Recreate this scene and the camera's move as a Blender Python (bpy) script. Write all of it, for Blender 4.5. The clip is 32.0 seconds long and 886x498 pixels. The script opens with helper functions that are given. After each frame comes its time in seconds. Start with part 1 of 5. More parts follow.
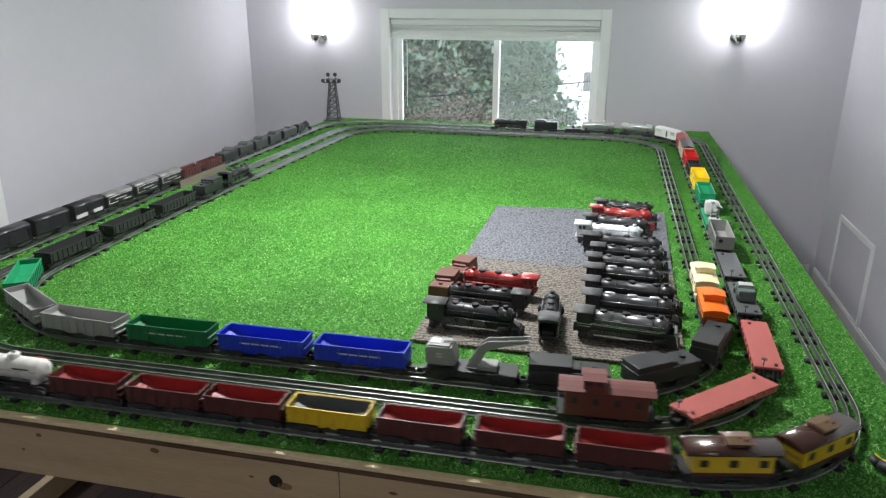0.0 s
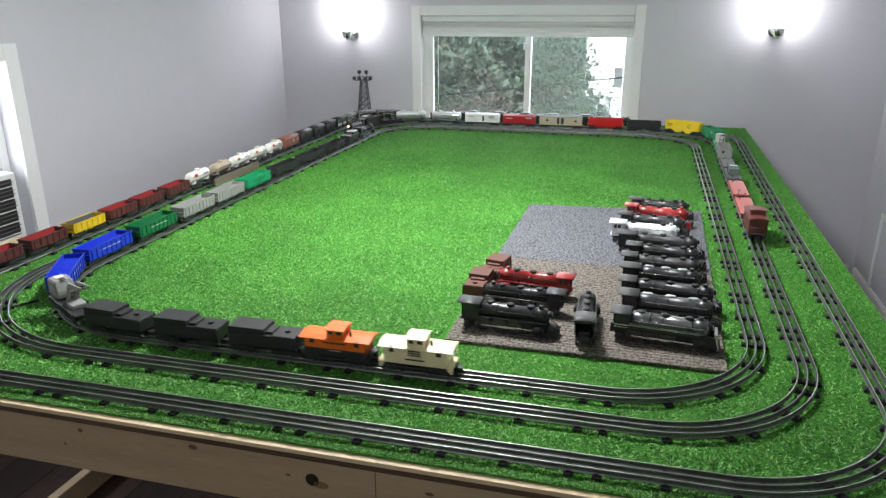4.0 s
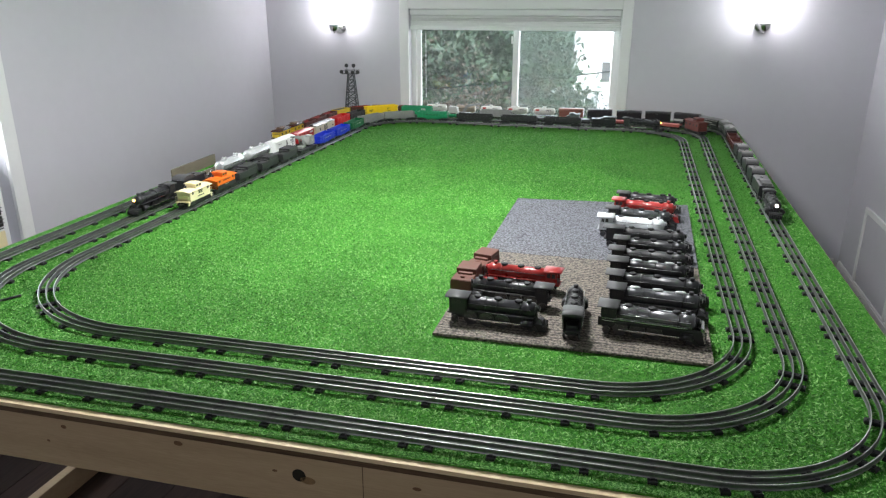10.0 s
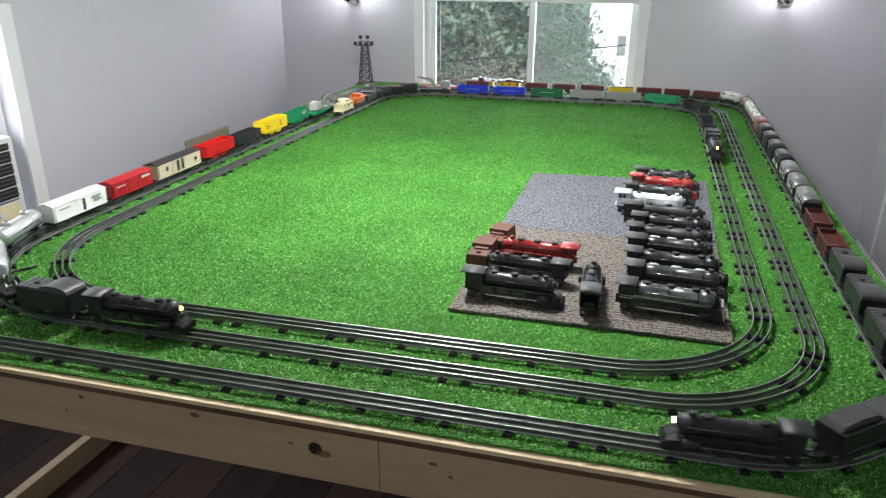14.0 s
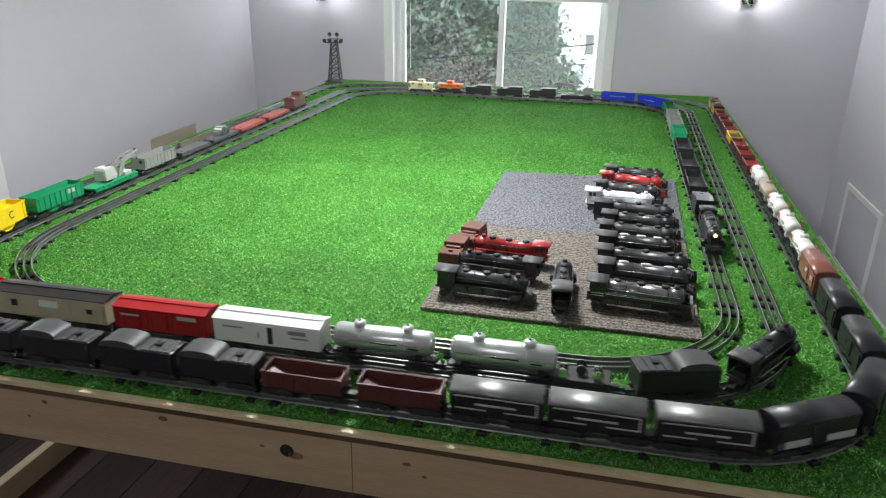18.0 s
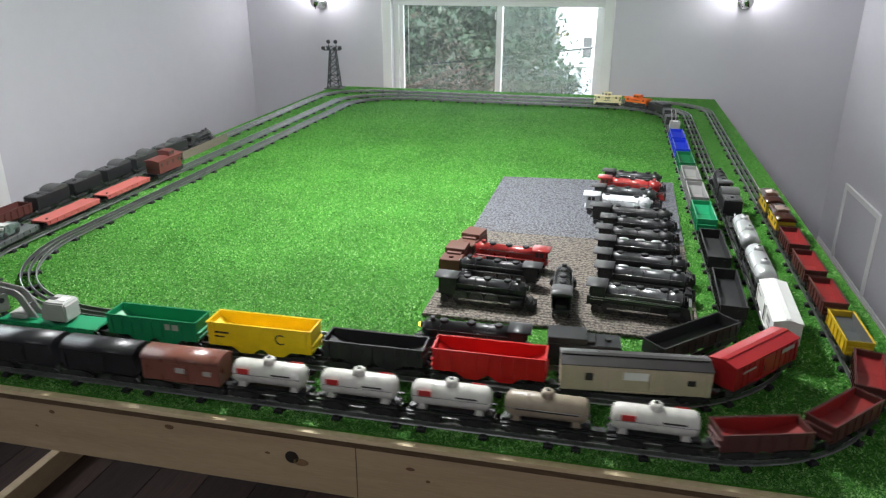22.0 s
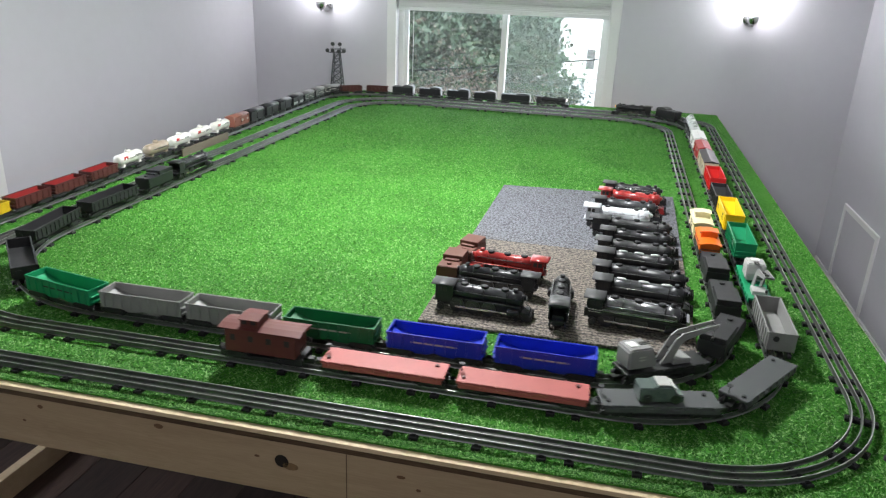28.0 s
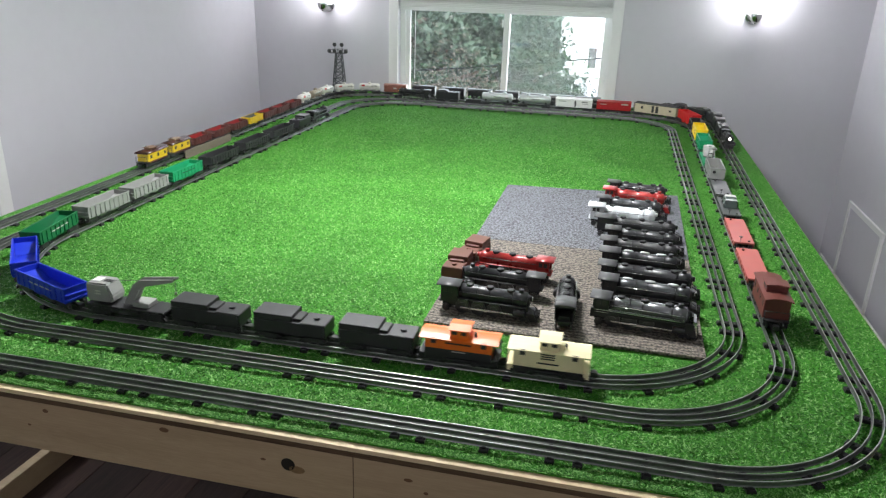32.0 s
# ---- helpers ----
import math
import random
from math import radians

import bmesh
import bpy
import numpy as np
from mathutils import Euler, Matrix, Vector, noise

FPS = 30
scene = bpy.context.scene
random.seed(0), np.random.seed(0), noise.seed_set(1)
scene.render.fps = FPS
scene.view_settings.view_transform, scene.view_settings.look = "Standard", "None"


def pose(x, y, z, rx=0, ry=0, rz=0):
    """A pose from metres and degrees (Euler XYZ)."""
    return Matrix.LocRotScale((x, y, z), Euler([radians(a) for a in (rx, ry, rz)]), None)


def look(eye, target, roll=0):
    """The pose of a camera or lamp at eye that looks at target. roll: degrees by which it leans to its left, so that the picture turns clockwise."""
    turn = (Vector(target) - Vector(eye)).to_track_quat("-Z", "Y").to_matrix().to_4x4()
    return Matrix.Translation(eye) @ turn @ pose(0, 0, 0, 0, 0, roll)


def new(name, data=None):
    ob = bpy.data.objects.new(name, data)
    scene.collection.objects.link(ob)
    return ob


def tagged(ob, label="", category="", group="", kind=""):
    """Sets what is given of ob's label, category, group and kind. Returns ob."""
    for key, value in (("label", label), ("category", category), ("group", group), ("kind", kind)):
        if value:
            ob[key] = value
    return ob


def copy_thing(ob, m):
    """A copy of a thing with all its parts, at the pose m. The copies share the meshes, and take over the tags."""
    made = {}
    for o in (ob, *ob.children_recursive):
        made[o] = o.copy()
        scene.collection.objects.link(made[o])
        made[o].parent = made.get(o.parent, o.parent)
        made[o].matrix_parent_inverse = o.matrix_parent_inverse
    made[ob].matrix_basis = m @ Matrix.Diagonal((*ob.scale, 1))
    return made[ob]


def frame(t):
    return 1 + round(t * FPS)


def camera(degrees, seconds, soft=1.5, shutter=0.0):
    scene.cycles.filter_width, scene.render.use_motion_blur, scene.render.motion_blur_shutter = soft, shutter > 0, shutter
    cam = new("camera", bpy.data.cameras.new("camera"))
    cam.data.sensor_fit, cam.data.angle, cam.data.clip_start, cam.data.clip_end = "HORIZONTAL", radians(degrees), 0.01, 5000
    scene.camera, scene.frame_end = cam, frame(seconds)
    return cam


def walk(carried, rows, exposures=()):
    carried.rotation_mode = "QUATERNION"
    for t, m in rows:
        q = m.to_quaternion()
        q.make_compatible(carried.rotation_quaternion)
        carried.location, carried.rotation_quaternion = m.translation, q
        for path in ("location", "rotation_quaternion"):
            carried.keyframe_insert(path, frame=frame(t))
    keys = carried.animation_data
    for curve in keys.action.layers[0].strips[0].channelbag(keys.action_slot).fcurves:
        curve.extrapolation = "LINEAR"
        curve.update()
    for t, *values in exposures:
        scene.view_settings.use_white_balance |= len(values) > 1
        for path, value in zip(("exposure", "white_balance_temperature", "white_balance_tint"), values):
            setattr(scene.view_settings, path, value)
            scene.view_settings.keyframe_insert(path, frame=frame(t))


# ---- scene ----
cam = camera(64.01, 32.0, soft=1.25, shutter=0.5)
PATH = [
    (0.0, 0.0183, -0.0072, 1.6786, 71.626, -0.329, 14.256),
    (0.5, 0.0122, -0.0084, 1.6780, 72.200, -0.390, 13.931),
    (1.0, 0.0121, -0.0126, 1.6792, 72.956, -0.086, 15.244),
    (1.5, 0.0121, -0.0123, 1.6785, 73.032, -0.175, 15.615),
    (2.0, 0.0068, -0.0126, 1.6791, 72.880, -0.310, 15.811),
    (2.5, 0.0024, -0.0094, 1.6794, 72.925, -0.610, 16.203),
    (3.0, 0.0007, -0.0077, 1.6787, 72.936, -0.515, 16.408),
    (3.5, 0.0008, -0.0064, 1.6790, 72.664, -0.105, 16.438),
    (4.0, 0.0005, -0.0008, 1.6802, 71.365, 0.167, 16.485),
    (4.5, -0.0032, 0.0039, 1.6787, 70.322, -0.199, 16.600),
    (6.5, -0.0005, -0.0063, 1.6820, 71.517, -0.353, 16.950),
    (7.0, -0.0030, -0.0029, 1.6812, 71.481, -0.283, 16.824),
    (7.5, -0.0021, 0.0006, 1.6799, 71.442, -0.230, 16.697),
    (8.0, -0.0010, 0.0033, 1.6802, 71.286, -0.038, 16.620),
    (8.5, -0.0017, 0.0044, 1.6799, 71.269, -0.125, 16.458),
    (9.0, 0.0002, 0.0000, 1.6772, 71.293, -0.227, 15.920),
    (9.5, -0.0002, 0.0065, 1.6763, 71.172, -0.209, 15.690),
    (10.0, 0.0004, 0.0050, 1.6776, 70.915, -0.074, 15.562),
    (10.5, -0.0030, 0.0036, 1.6782, 70.668, -0.519, 15.371),
    (11.0, -0.0078, 0.0047, 1.6776, 70.341, -0.702, 15.109),
    (11.5, -0.0100, 0.0032, 1.6765, 70.037, -0.623, 15.021),
    (12.0, -0.0195, 0.0104, 1.6731, 69.576, -0.023, 16.642),
    (12.5, -0.0150, 0.0122, 1.6738, 69.035, 0.383, 17.893),
    (13.0, -0.0133, 0.0179, 1.6729, 68.744, 0.193, 17.500),
    (13.5, -0.0162, 0.0181, 1.6728, 68.671, -0.053, 16.941),
    (14.0, -0.0149, 0.0158, 1.6724, 68.856, -0.298, 16.603),
    (14.5, -0.0197, 0.0175, 1.6720, 68.840, -0.918, 15.936),
    (16.5, -0.0254, 0.0245, 1.6713, 68.388, -1.258, 15.125),
    (17.0, -0.0194, 0.0264, 1.6704, 68.468, -1.075, 14.647),
    (17.5, -0.0183, 0.0255, 1.6699, 68.602, -0.878, 14.286),
    (18.0, -0.0189, 0.0199, 1.6721, 68.725, -0.856, 14.274),
    (18.5, -0.0229, 0.0147, 1.6715, 68.814, -1.357, 14.113),
    (19.0, -0.0292, 0.0206, 1.6682, 68.325, -1.245, 11.714),
    (19.5, -0.0312, 0.0157, 1.6837, 68.559, -0.842, 9.916),
    (20.0, -0.0218, 0.0107, 1.6853, 69.358, -0.004, 10.773),
    (20.5, -0.0160, 0.0134, 1.6840, 68.946, -0.315, 10.762),
    (21.0, -0.0162, 0.0109, 1.6825, 68.970, 0.114, 11.459),
    (21.5, -0.0178, 0.0100, 1.6804, 69.158, -0.308, 13.183),
    (22.0, -0.0163, 0.0067, 1.6829, 69.062, -0.207, 14.066),
    (22.5, -0.0162, 0.0063, 1.6805, 68.795, -1.073, 14.230),
    (23.0, -0.0203, 0.0074, 1.6800, 68.694, -1.488, 14.692),
    (23.5, -0.0151, 0.0086, 1.6799, 69.163, -2.250, 15.597),
    (24.0, -0.0138, 0.0048, 1.6812, 69.256, -2.311, 15.893),
    (24.5, -0.0168, 0.0010, 1.6802, 69.391, -2.605, 15.735),
    (25.0, -0.0195, -0.0002, 1.6813, 69.364, -2.800, 15.369),
    (25.5, -0.0243, 0.0061, 1.6799, 69.186, -2.799, 15.397),
    (27.5, -0.0232, 0.0145, 1.6821, 69.479, -2.403, 14.388),
    (28.0, -0.0219, 0.0156, 1.6804, 69.540, -2.149, 14.532),
    (28.5, -0.0217, 0.0143, 1.6796, 69.723, -2.281, 14.622),
    (29.0, -0.0243, 0.0099, 1.6802, 69.838, -2.260, 14.660),
    (29.5, -0.0274, 0.0100, 1.6805, 69.787, -2.245, 14.979),
    (30.0, -0.0282, 0.0129, 1.6787, 69.725, -2.015, 15.094),
    (30.5, -0.0263, 0.0165, 1.6784, 69.713, -1.793, 15.112),
    (31.0, -0.0237, 0.0185, 1.6776, 69.720, -1.652, 14.972),
    (31.5, -0.0240, 0.0181, 1.6783, 69.724, -1.780, 14.874),
    (32.0, -0.0295, 0.0217, 1.6798, 69.523, -1.742, 14.587),
]
EXPOSURE = 2.10
walk(cam, [(t, pose(x, y, z, rx, ry, rz)) for t, x, y, z, rx, ry, rz in PATH],
     [(t, EXPOSURE + e) for t, e in ((0, .02), (4, -.02), (7, -.06), (12.5, -.06), (14.5, .03), (20, .0), (25, .01), (28, .05), (32, .06))])

# ---- light: overcast daylight in the windows, two wall lamps, an unseen ceiling lamp, added soft fill behind the camera ----
world = bpy.data.worlds.new("sky")
scene.world = world
world.use_nodes = True
wn = world.node_tree
sky = wn.nodes.new("ShaderNodeTexSky")
sky.sky_type, sky.sun_disc, sky.sun_elevation, sky.sun_rotation = "NISHITA", False, radians(38), radians(160)
wn.nodes["Background"].inputs[1].default_value = 0.15
wn.links.new(sky.outputs[0], wn.nodes["Background"].inputs[0])
sun_data = bpy.data.lights.new("sun", "SUN")
sun_data.energy, sun_data.angle, sun_data.color = 1.6, radians(14), (1.0, 0.97, 0.92)
sun = new("sun", sun_data)
sun.matrix_world = look((0, 0, 10), (-4, 12, 0))

FLOOR, GRASS, RAIL = 0.0, 0.983, 1.0


def area(name, m, sx, sy, watts, color=(1, 1, 1)):
    d = bpy.data.lights.new(name, "AREA")
    d.shape, d.size, d.size_y, d.energy, d.color = "RECTANGLE", sx, sy, watts, color
    ob = new(name, d)
    ob.matrix_world = m
    return ob


def point(name, place, watts, color, radius=0.05):
    d = bpy.data.lights.new(name, "POINT")
    d.energy, d.color, d.shadow_soft_size = watts, color, radius
    ob = new(name, d)
    ob.location = place
    return ob


# ---- materials ----
def mat(name, color, rough=0.6, metal=0.0, vary=0.12, scale=30.0, bump=0.0, bump_scale=200.0, fine=0.0, coat=0.0, emit=None):
    """A surface with two scales of uneven colour, a rough grain and a little relief."""
    m = bpy.data.materials.new(name)
    m.use_nodes = True
    nt = m.node_tree
    b = nt.nodes["Principled BSDF"]
    b.inputs["Roughness"].default_value = rough
    b.inputs["Metallic"].default_value = metal
    b.inputs["Coat Weight"].default_value = coat
    b.inputs["Specular IOR Level"].default_value = 0.45
    tc = nt.nodes.new("ShaderNodeTexCoord")
    n1 = nt.nodes.new("ShaderNodeTexNoise")
    n1.inputs["Scale"].default_value = scale
    n1.inputs["Detail"].default_value = 5
    n2 = nt.nodes.new("ShaderNodeTexNoise")
    n2.inputs["Scale"].default_value = scale * 9
    n2.inputs["Detail"].default_value = 3
    mixn = nt.nodes.new("ShaderNodeMix")
    mixn.data_type = "FLOAT"
    mixn.inputs[0].default_value = 0.4
    ramp = nt.nodes.new("ShaderNodeMapRange")
    ramp.inputs[1].default_value, ramp.inputs[2].default_value = 0.3, 0.7
    ramp.inputs[3].default_value, ramp.inputs[4].default_value = 1 - vary, 1 + vary
    hsv = nt.nodes.new("ShaderNodeHueSaturation")
    hsv.inputs["Color"].default_value = (*color, 1)
    for n in (n1, n2):
        nt.links.new(tc.outputs["Object"], n.inputs["Vector"])
    nt.links.new(n1.outputs[0], mixn.inputs[2])
    nt.links.new(n2.outputs[0], mixn.inputs[3])
    nt.links.new(mixn.outputs[0], ramp.inputs[0])
    nt.links.new(ramp.outputs[0], hsv.inputs["Value"])
    nt.links.new(hsv.outputs[0], b.inputs["Base Color"])
    rr = nt.nodes.new("ShaderNodeMapRange")
    rr.inputs[3].default_value, rr.inputs[4].default_value = max(0.03, rough - 0.1), min(1, rough + 0.1)
    nt.links.new(n1.outputs[0], rr.inputs[0])
    nt.links.new(rr.outputs[0], b.inputs["Roughness"])
    if bump:
        n3 = nt.nodes.new("ShaderNodeTexNoise")
        n3.inputs["Scale"].default_value = bump_scale
        n3.inputs["Detail"].default_value = 4
        bp = nt.nodes.new("ShaderNodeBump")
        bp.inputs["Strength"].default_value = bump
        bp.inputs["Distance"].default_value = 0.003
        nt.links.new(tc.outputs["Object"], n3.inputs["Vector"])
        nt.links.new(n3.outputs[0], bp.inputs["Height"])
        nt.links.new(bp.outputs[0], b.inputs["Normal"])
    if emit:
        b.inputs["Emission Color"].default_value = (*emit[0], 1)
        b.inputs["Emission Strength"].default_value = emit[1]
    return m


def grained(name, a, b, scale, rough=0.6, stretch=(1, 1, 1), bump=0.1, distort=2.0, spread=0.0, gloss=0.5):
    """Wood: bands between two colours, stretched along the grain."""
    m = bpy.data.materials.new(name)
    m.use_nodes = True
    nt = m.node_tree
    p = nt.nodes["Principled BSDF"]
    p.inputs["Roughness"].default_value = rough
    tc, mp = nt.nodes.new("ShaderNodeTexCoord"), nt.nodes.new("ShaderNodeMapping")
    mp.inputs["Scale"].default_value = stretch
    n1, n2 = nt.nodes.new("ShaderNodeTexNoise"), nt.nodes.new("ShaderNodeTexNoise")
    n1.inputs["Scale"].default_value, n1.inputs["Detail"].default_value, n1.inputs["Distortion"].default_value = scale, 6, distort
    n2.inputs["Scale"].default_value, n2.inputs["Detail"].default_value = scale * 0.15, 3
    r = nt.nodes.new("ShaderNodeValToRGB")
    r.color_ramp.elements[0].position, r.color_ramp.elements[1].position = 0.3, 0.72
    r.color_ramp.elements[0].color, r.color_ramp.elements[1].color = (*a, 1), (*b, 1)
    mx = nt.nodes.new("ShaderNodeMix")
    mx.data_type = "FLOAT"
    mx.inputs[0].default_value = 0.45
    bp = nt.nodes.new("ShaderNodeBump")
    bp.inputs["Strength"].default_value, bp.inputs["Distance"].default_value = bump, 0.002
    nt.links.new(tc.outputs["Object"], mp.inputs[0])
    for n in (n1, n2):
        nt.links.new(mp.outputs[0], n.inputs["Vector"])
    nt.links.new(n1.outputs[0], mx.inputs[2])
    nt.links.new(n2.outputs[0], mx.inputs[3])
    nt.links.new(mx.outputs[0], r.inputs[0])
    p.inputs["Specular IOR Level"].default_value = gloss
    nt.links.new(r.outputs[0], p.inputs["Base Color"])
    if spread:
        oi, mr, hs = nt.nodes.new("ShaderNodeObjectInfo"), nt.nodes.new("ShaderNodeMapRange"), nt.nodes.new("ShaderNodeHueSaturation")
        mr.inputs[3].default_value, mr.inputs[4].default_value = 1 - spread, 1 + spread
        nt.links.new(oi.outputs["Random"], mr.inputs[0])
        nt.links.new(mr.outputs[0], hs.inputs["Value"])
        nt.links.new(r.outputs[0], hs.inputs["Color"])
        nt.links.new(hs.outputs[0], p.inputs["Base Color"])
    nt.links.new(n1.outputs[0], bp.inputs["Height"])
    nt.links.new(bp.outputs[0], p.inputs["Normal"])
    return m


def turf(name, dark, light, scale, island=False):
    """Short artificial turf: flecks of two greens, large soft patches, strong fine relief."""
    m = bpy.data.materials.new(name)
    m.use_nodes = True
    nt = m.node_tree
    p = nt.nodes["Principled BSDF"]
    p.inputs["Roughness"].default_value = 0.9
    p.inputs["Specular IOR Level"].default_value = 0.2
    tc = nt.nodes.new("ShaderNodeTexCoord")
    n1, n2 = nt.nodes.new("ShaderNodeTexNoise"), nt.nodes.new("ShaderNodeTexNoise")
    n1.inputs["Scale"].default_value, n1.inputs["Detail"].default_value = scale, 3
    n2.inputs["Scale"].default_value, n2.inputs["Detail"].default_value = 3.0, 3
    r = nt.nodes.new("ShaderNodeValToRGB")
    r.color_ramp.elements[0].position, r.color_ramp.elements[1].position = 0.38, 0.64
    r.color_ramp.elements[0].color, r.color_ramp.elements[1].color = (*dark, 1), (*light, 1)
    src = n1.outputs[0]
    if island:
        g = nt.nodes.new("ShaderNodeNewGeometry")
        src = g.outputs["Random Per Island"]
        r.color_ramp.elements[0].position, r.color_ramp.elements[1].position = 0.25, 0.60
        # palest blades: specular glints put into the colour as a third green
        e = r.color_ramp.elements.new(0.86)
        e.color = (0.25, 0.50, 0.15, 1)
        p.inputs["Roughness"].default_value = 0.6
        p.inputs["Specular IOR Level"].default_value = 0.25
    hs = nt.nodes.new("ShaderNodeHueSaturation")
    mr = nt.nodes.new("ShaderNodeMapRange")
    mr.inputs[1].default_value, mr.inputs[2].default_value, mr.inputs[3].default_value, mr.inputs[4].default_value = .3, .7, .85, 1.15
    for n in (n1, n2):
        nt.links.new(tc.outputs["Object"], n.inputs["Vector"])
    nt.links.new(src, r.inputs[0])
    nt.links.new(n2.outputs[0], mr.inputs[0])
    nt.links.new(mr.outputs[0], hs.inputs["Value"])
    nt.links.new(r.outputs[0], hs.inputs["Color"])
    nt.links.new(hs.outputs[0], p.inputs["Base Color"])
    if not island:
        bp = nt.nodes.new("ShaderNodeBump")
        bp.inputs["Strength"].default_value, bp.inputs["Distance"].default_value = 0.9, 0.006
        nt.links.new(n1.outputs[0], bp.inputs["Height"])
        nt.links.new(bp.outputs[0], p.inputs["Normal"])
    return m


WALL = mat("wall_paint", (0.592, 0.580, 0.626), 0.7, vary=0.025, scale=2, bump=0.15, bump_scale=110)
CEIL = mat("ceiling_paint", (0.8, 0.8, 0.8), 0.9, vary=0.02, scale=3)
FLOORM = grained("dark_plank_floor", (0.016, 0.0085, 0.007), (0.062, 0.034, 0.027), 9, 0.75, (6, .4, 1), .2, spread=.45, gloss=.25)
WHITE = mat("white_trim_paint", (0.80, 0.80, 0.80), 0.4, vary=0.03, scale=6, bump=.05, bump_scale=60)
VINYL = mat("white_vinyl", (0.78, 0.79, 0.79), 0.3, vary=0.02, scale=5)
GRASSM = turf("green_mat", (0.036, 0.185, 0.019), (0.088, 0.305, 0.034), 420)
BLADEM = turf("green_blades", (0.024, 0.135, 0.012), (0.070, 0.270, 0.029), 260, True)
RAILGLINT = mat("tinplate_rail_glint", (0.60, 0.60, 0.58), 0.34, 1.0, vary=0.25, scale=14, bump=.1, bump_scale=300)
RAILC = mat("dark_centre_rail", (0.34, 0.34, 0.33), 0.42, 0.95, vary=0.25, scale=14)
RAILSHADE = mat("shaded_rail_web", (0.19, 0.195, 0.19), 0.44, 0.8, vary=0.3, scale=20)
TIEM = mat("black_tie", (0.018, 0.018, 0.02), 0.45, 0.3, vary=0.3, scale=60)
PINE = grained("pine_board", (0.38, 0.275, 0.16), (0.52, 0.39, 0.24), 22, 0.55, (.6, 6, 9), .12)
SHADEJOINT = grained("shade_stain_joint_wood", (0.05, 0.028, 0.014), (0.17, 0.105, 0.055), 26, 0.6, (.5, 4, 4), .1)
PLY = grained("plywood", (0.55, 0.40, 0.22), (0.80, 0.66, 0.44), 30, 0.65, (.8, .8, 14), .1)
HOLE = mat("hole_dark", (0.02, 0.015, 0.01), 0.9)
STAINL = mat("brown_stain", (0.24, 0.15, 0.07), 0.6, vary=.25, scale=120)
KNOT = mat("knot_brown", (0.16, 0.085, 0.04), 0.6, vary=.3, scale=200)

# ---- plan ----
WALL_TURN = 0.82     # the far wall's turn, degrees
FAR = pose(0, 4.915, 0, 0, 0, WALL_TURN)


def part(name, bm, material, parent=None, label="", m=None):
    me = bpy.data.meshes.new(name)
    bm.to_mesh(me)
    bm.free()
    for x in material if isinstance(material, (list, tuple)) else (material,):
        me.materials.append(x)
    ob = new(name, me)
    if parent:
        ob.parent = parent
    if m is not None:
        ob.matrix_basis = m
    if label:
        ob["label"] = label
    return ob


def box(bm, x0, x1, y0, y1, z0, z1, mi=0, m=None):
    vs = [bm.verts.new((x, y, z)) for x in (x0, x1) for y in (y0, y1) for z in (z0, z1)]
    if m is not None:
        for v in vs:
            v.co = m @ v.co
    for f in ((0, 1, 3, 2), (4, 6, 7, 5), (0, 4, 5, 1), (2, 3, 7, 6), (0, 2, 6, 4), (1, 5, 7, 3)):
        bm.faces.new([vs[i] for i in f]).material_index = mi
    return vs


def boxes(name, list_, material, parent=None, label="", m=None, bevel=0.0):
    bm = bmesh.new()
    for b in list_:
        box(bm, *b)
    if bevel:
        bmesh.ops.bevel(bm, geom=bm.edges[:], offset=bevel, segments=2, affect="EDGES", profile=0.5)
    return part(name, bm, material, parent, label, m)


def thing(name, label, category, group="", kind="", m=None):
    ob = new(name)
    if m is not None:
        ob.matrix_basis = m
    return tagged(ob, label, category, group, kind)


# ---- room ----
XL, XR, YB, ZC = -2.685, 1.333, -2.2, 2.45
floor = tagged(boxes("floor", [(XL - .2, XR + .2, YB - .2, 5.2, -.1, -.012)], FLOORM), "dark brown plank floor of the room", "floor", kind="structure")
tagged(boxes("ceiling", [(XL - .2, XR + .2, YB - .2, 5.2, ZC, ZC + .1)], CEIL), "plain white ceiling", "ceiling", kind="structure")
# window opening in the far wall, in the wall's own frame
WX0, WX1, WZ0, WZ1 = -1.605, -0.172, 0.86, 1.645
tagged(boxes("wall_north", [(XL - .2, WX0, 0, .15, 0, ZC), (WX1, XR + .2, 0, .15, 0, ZC), (WX0, WX1, 0, .15, 0, WZ0), (WX0, WX1, 0, .15, WZ1, ZC)], WALL, m=FAR), "pale grey painted wall around a window", "wall", kind="structure")
LY0, LY1, LZ0, LZ1 = 1.35, 2.455, 0.62, 1.48
tagged(boxes("wall_west", [(XL - .15, XL, YB, LY0, 0, ZC), (XL - .15, XL, LY1, 5.1, 0, ZC), (XL - .15, XL, LY0, LY1, 0, LZ0), (XL - .15, XL, LY0, LY1, LZ1, ZC)], WALL), "pale grey painted wall around a window", "wall", kind="structure")
tagged(boxes("wall_east", [(XR, XR + .15, YB, 5.1, 0, ZC)], WALL), "pale grey painted wall with a small hatch", "wall", kind="structure")
tagged(boxes("wall_south", [(XL, XR, YB - .15, YB, 0, ZC)], WALL), "pale grey painted wall behind the table", "wall", kind="structure")
tagged(boxes("baseboard", [(XR - .014, XR, YB, 4.89, 0, .085), (XR - .010, XR, YB, 4.89, .085, .095)], WHITE), "white painted baseboard along the wall", "baseboard", kind="structure")
tagged(boxes("baseboard", [(XL, XR - .03, -.014, 0, 0, .085), (XL, XR - .03, -.010, 0, .085, .095)], WHITE, m=FAR), "white painted baseboard under the window", "baseboard", kind="structure")
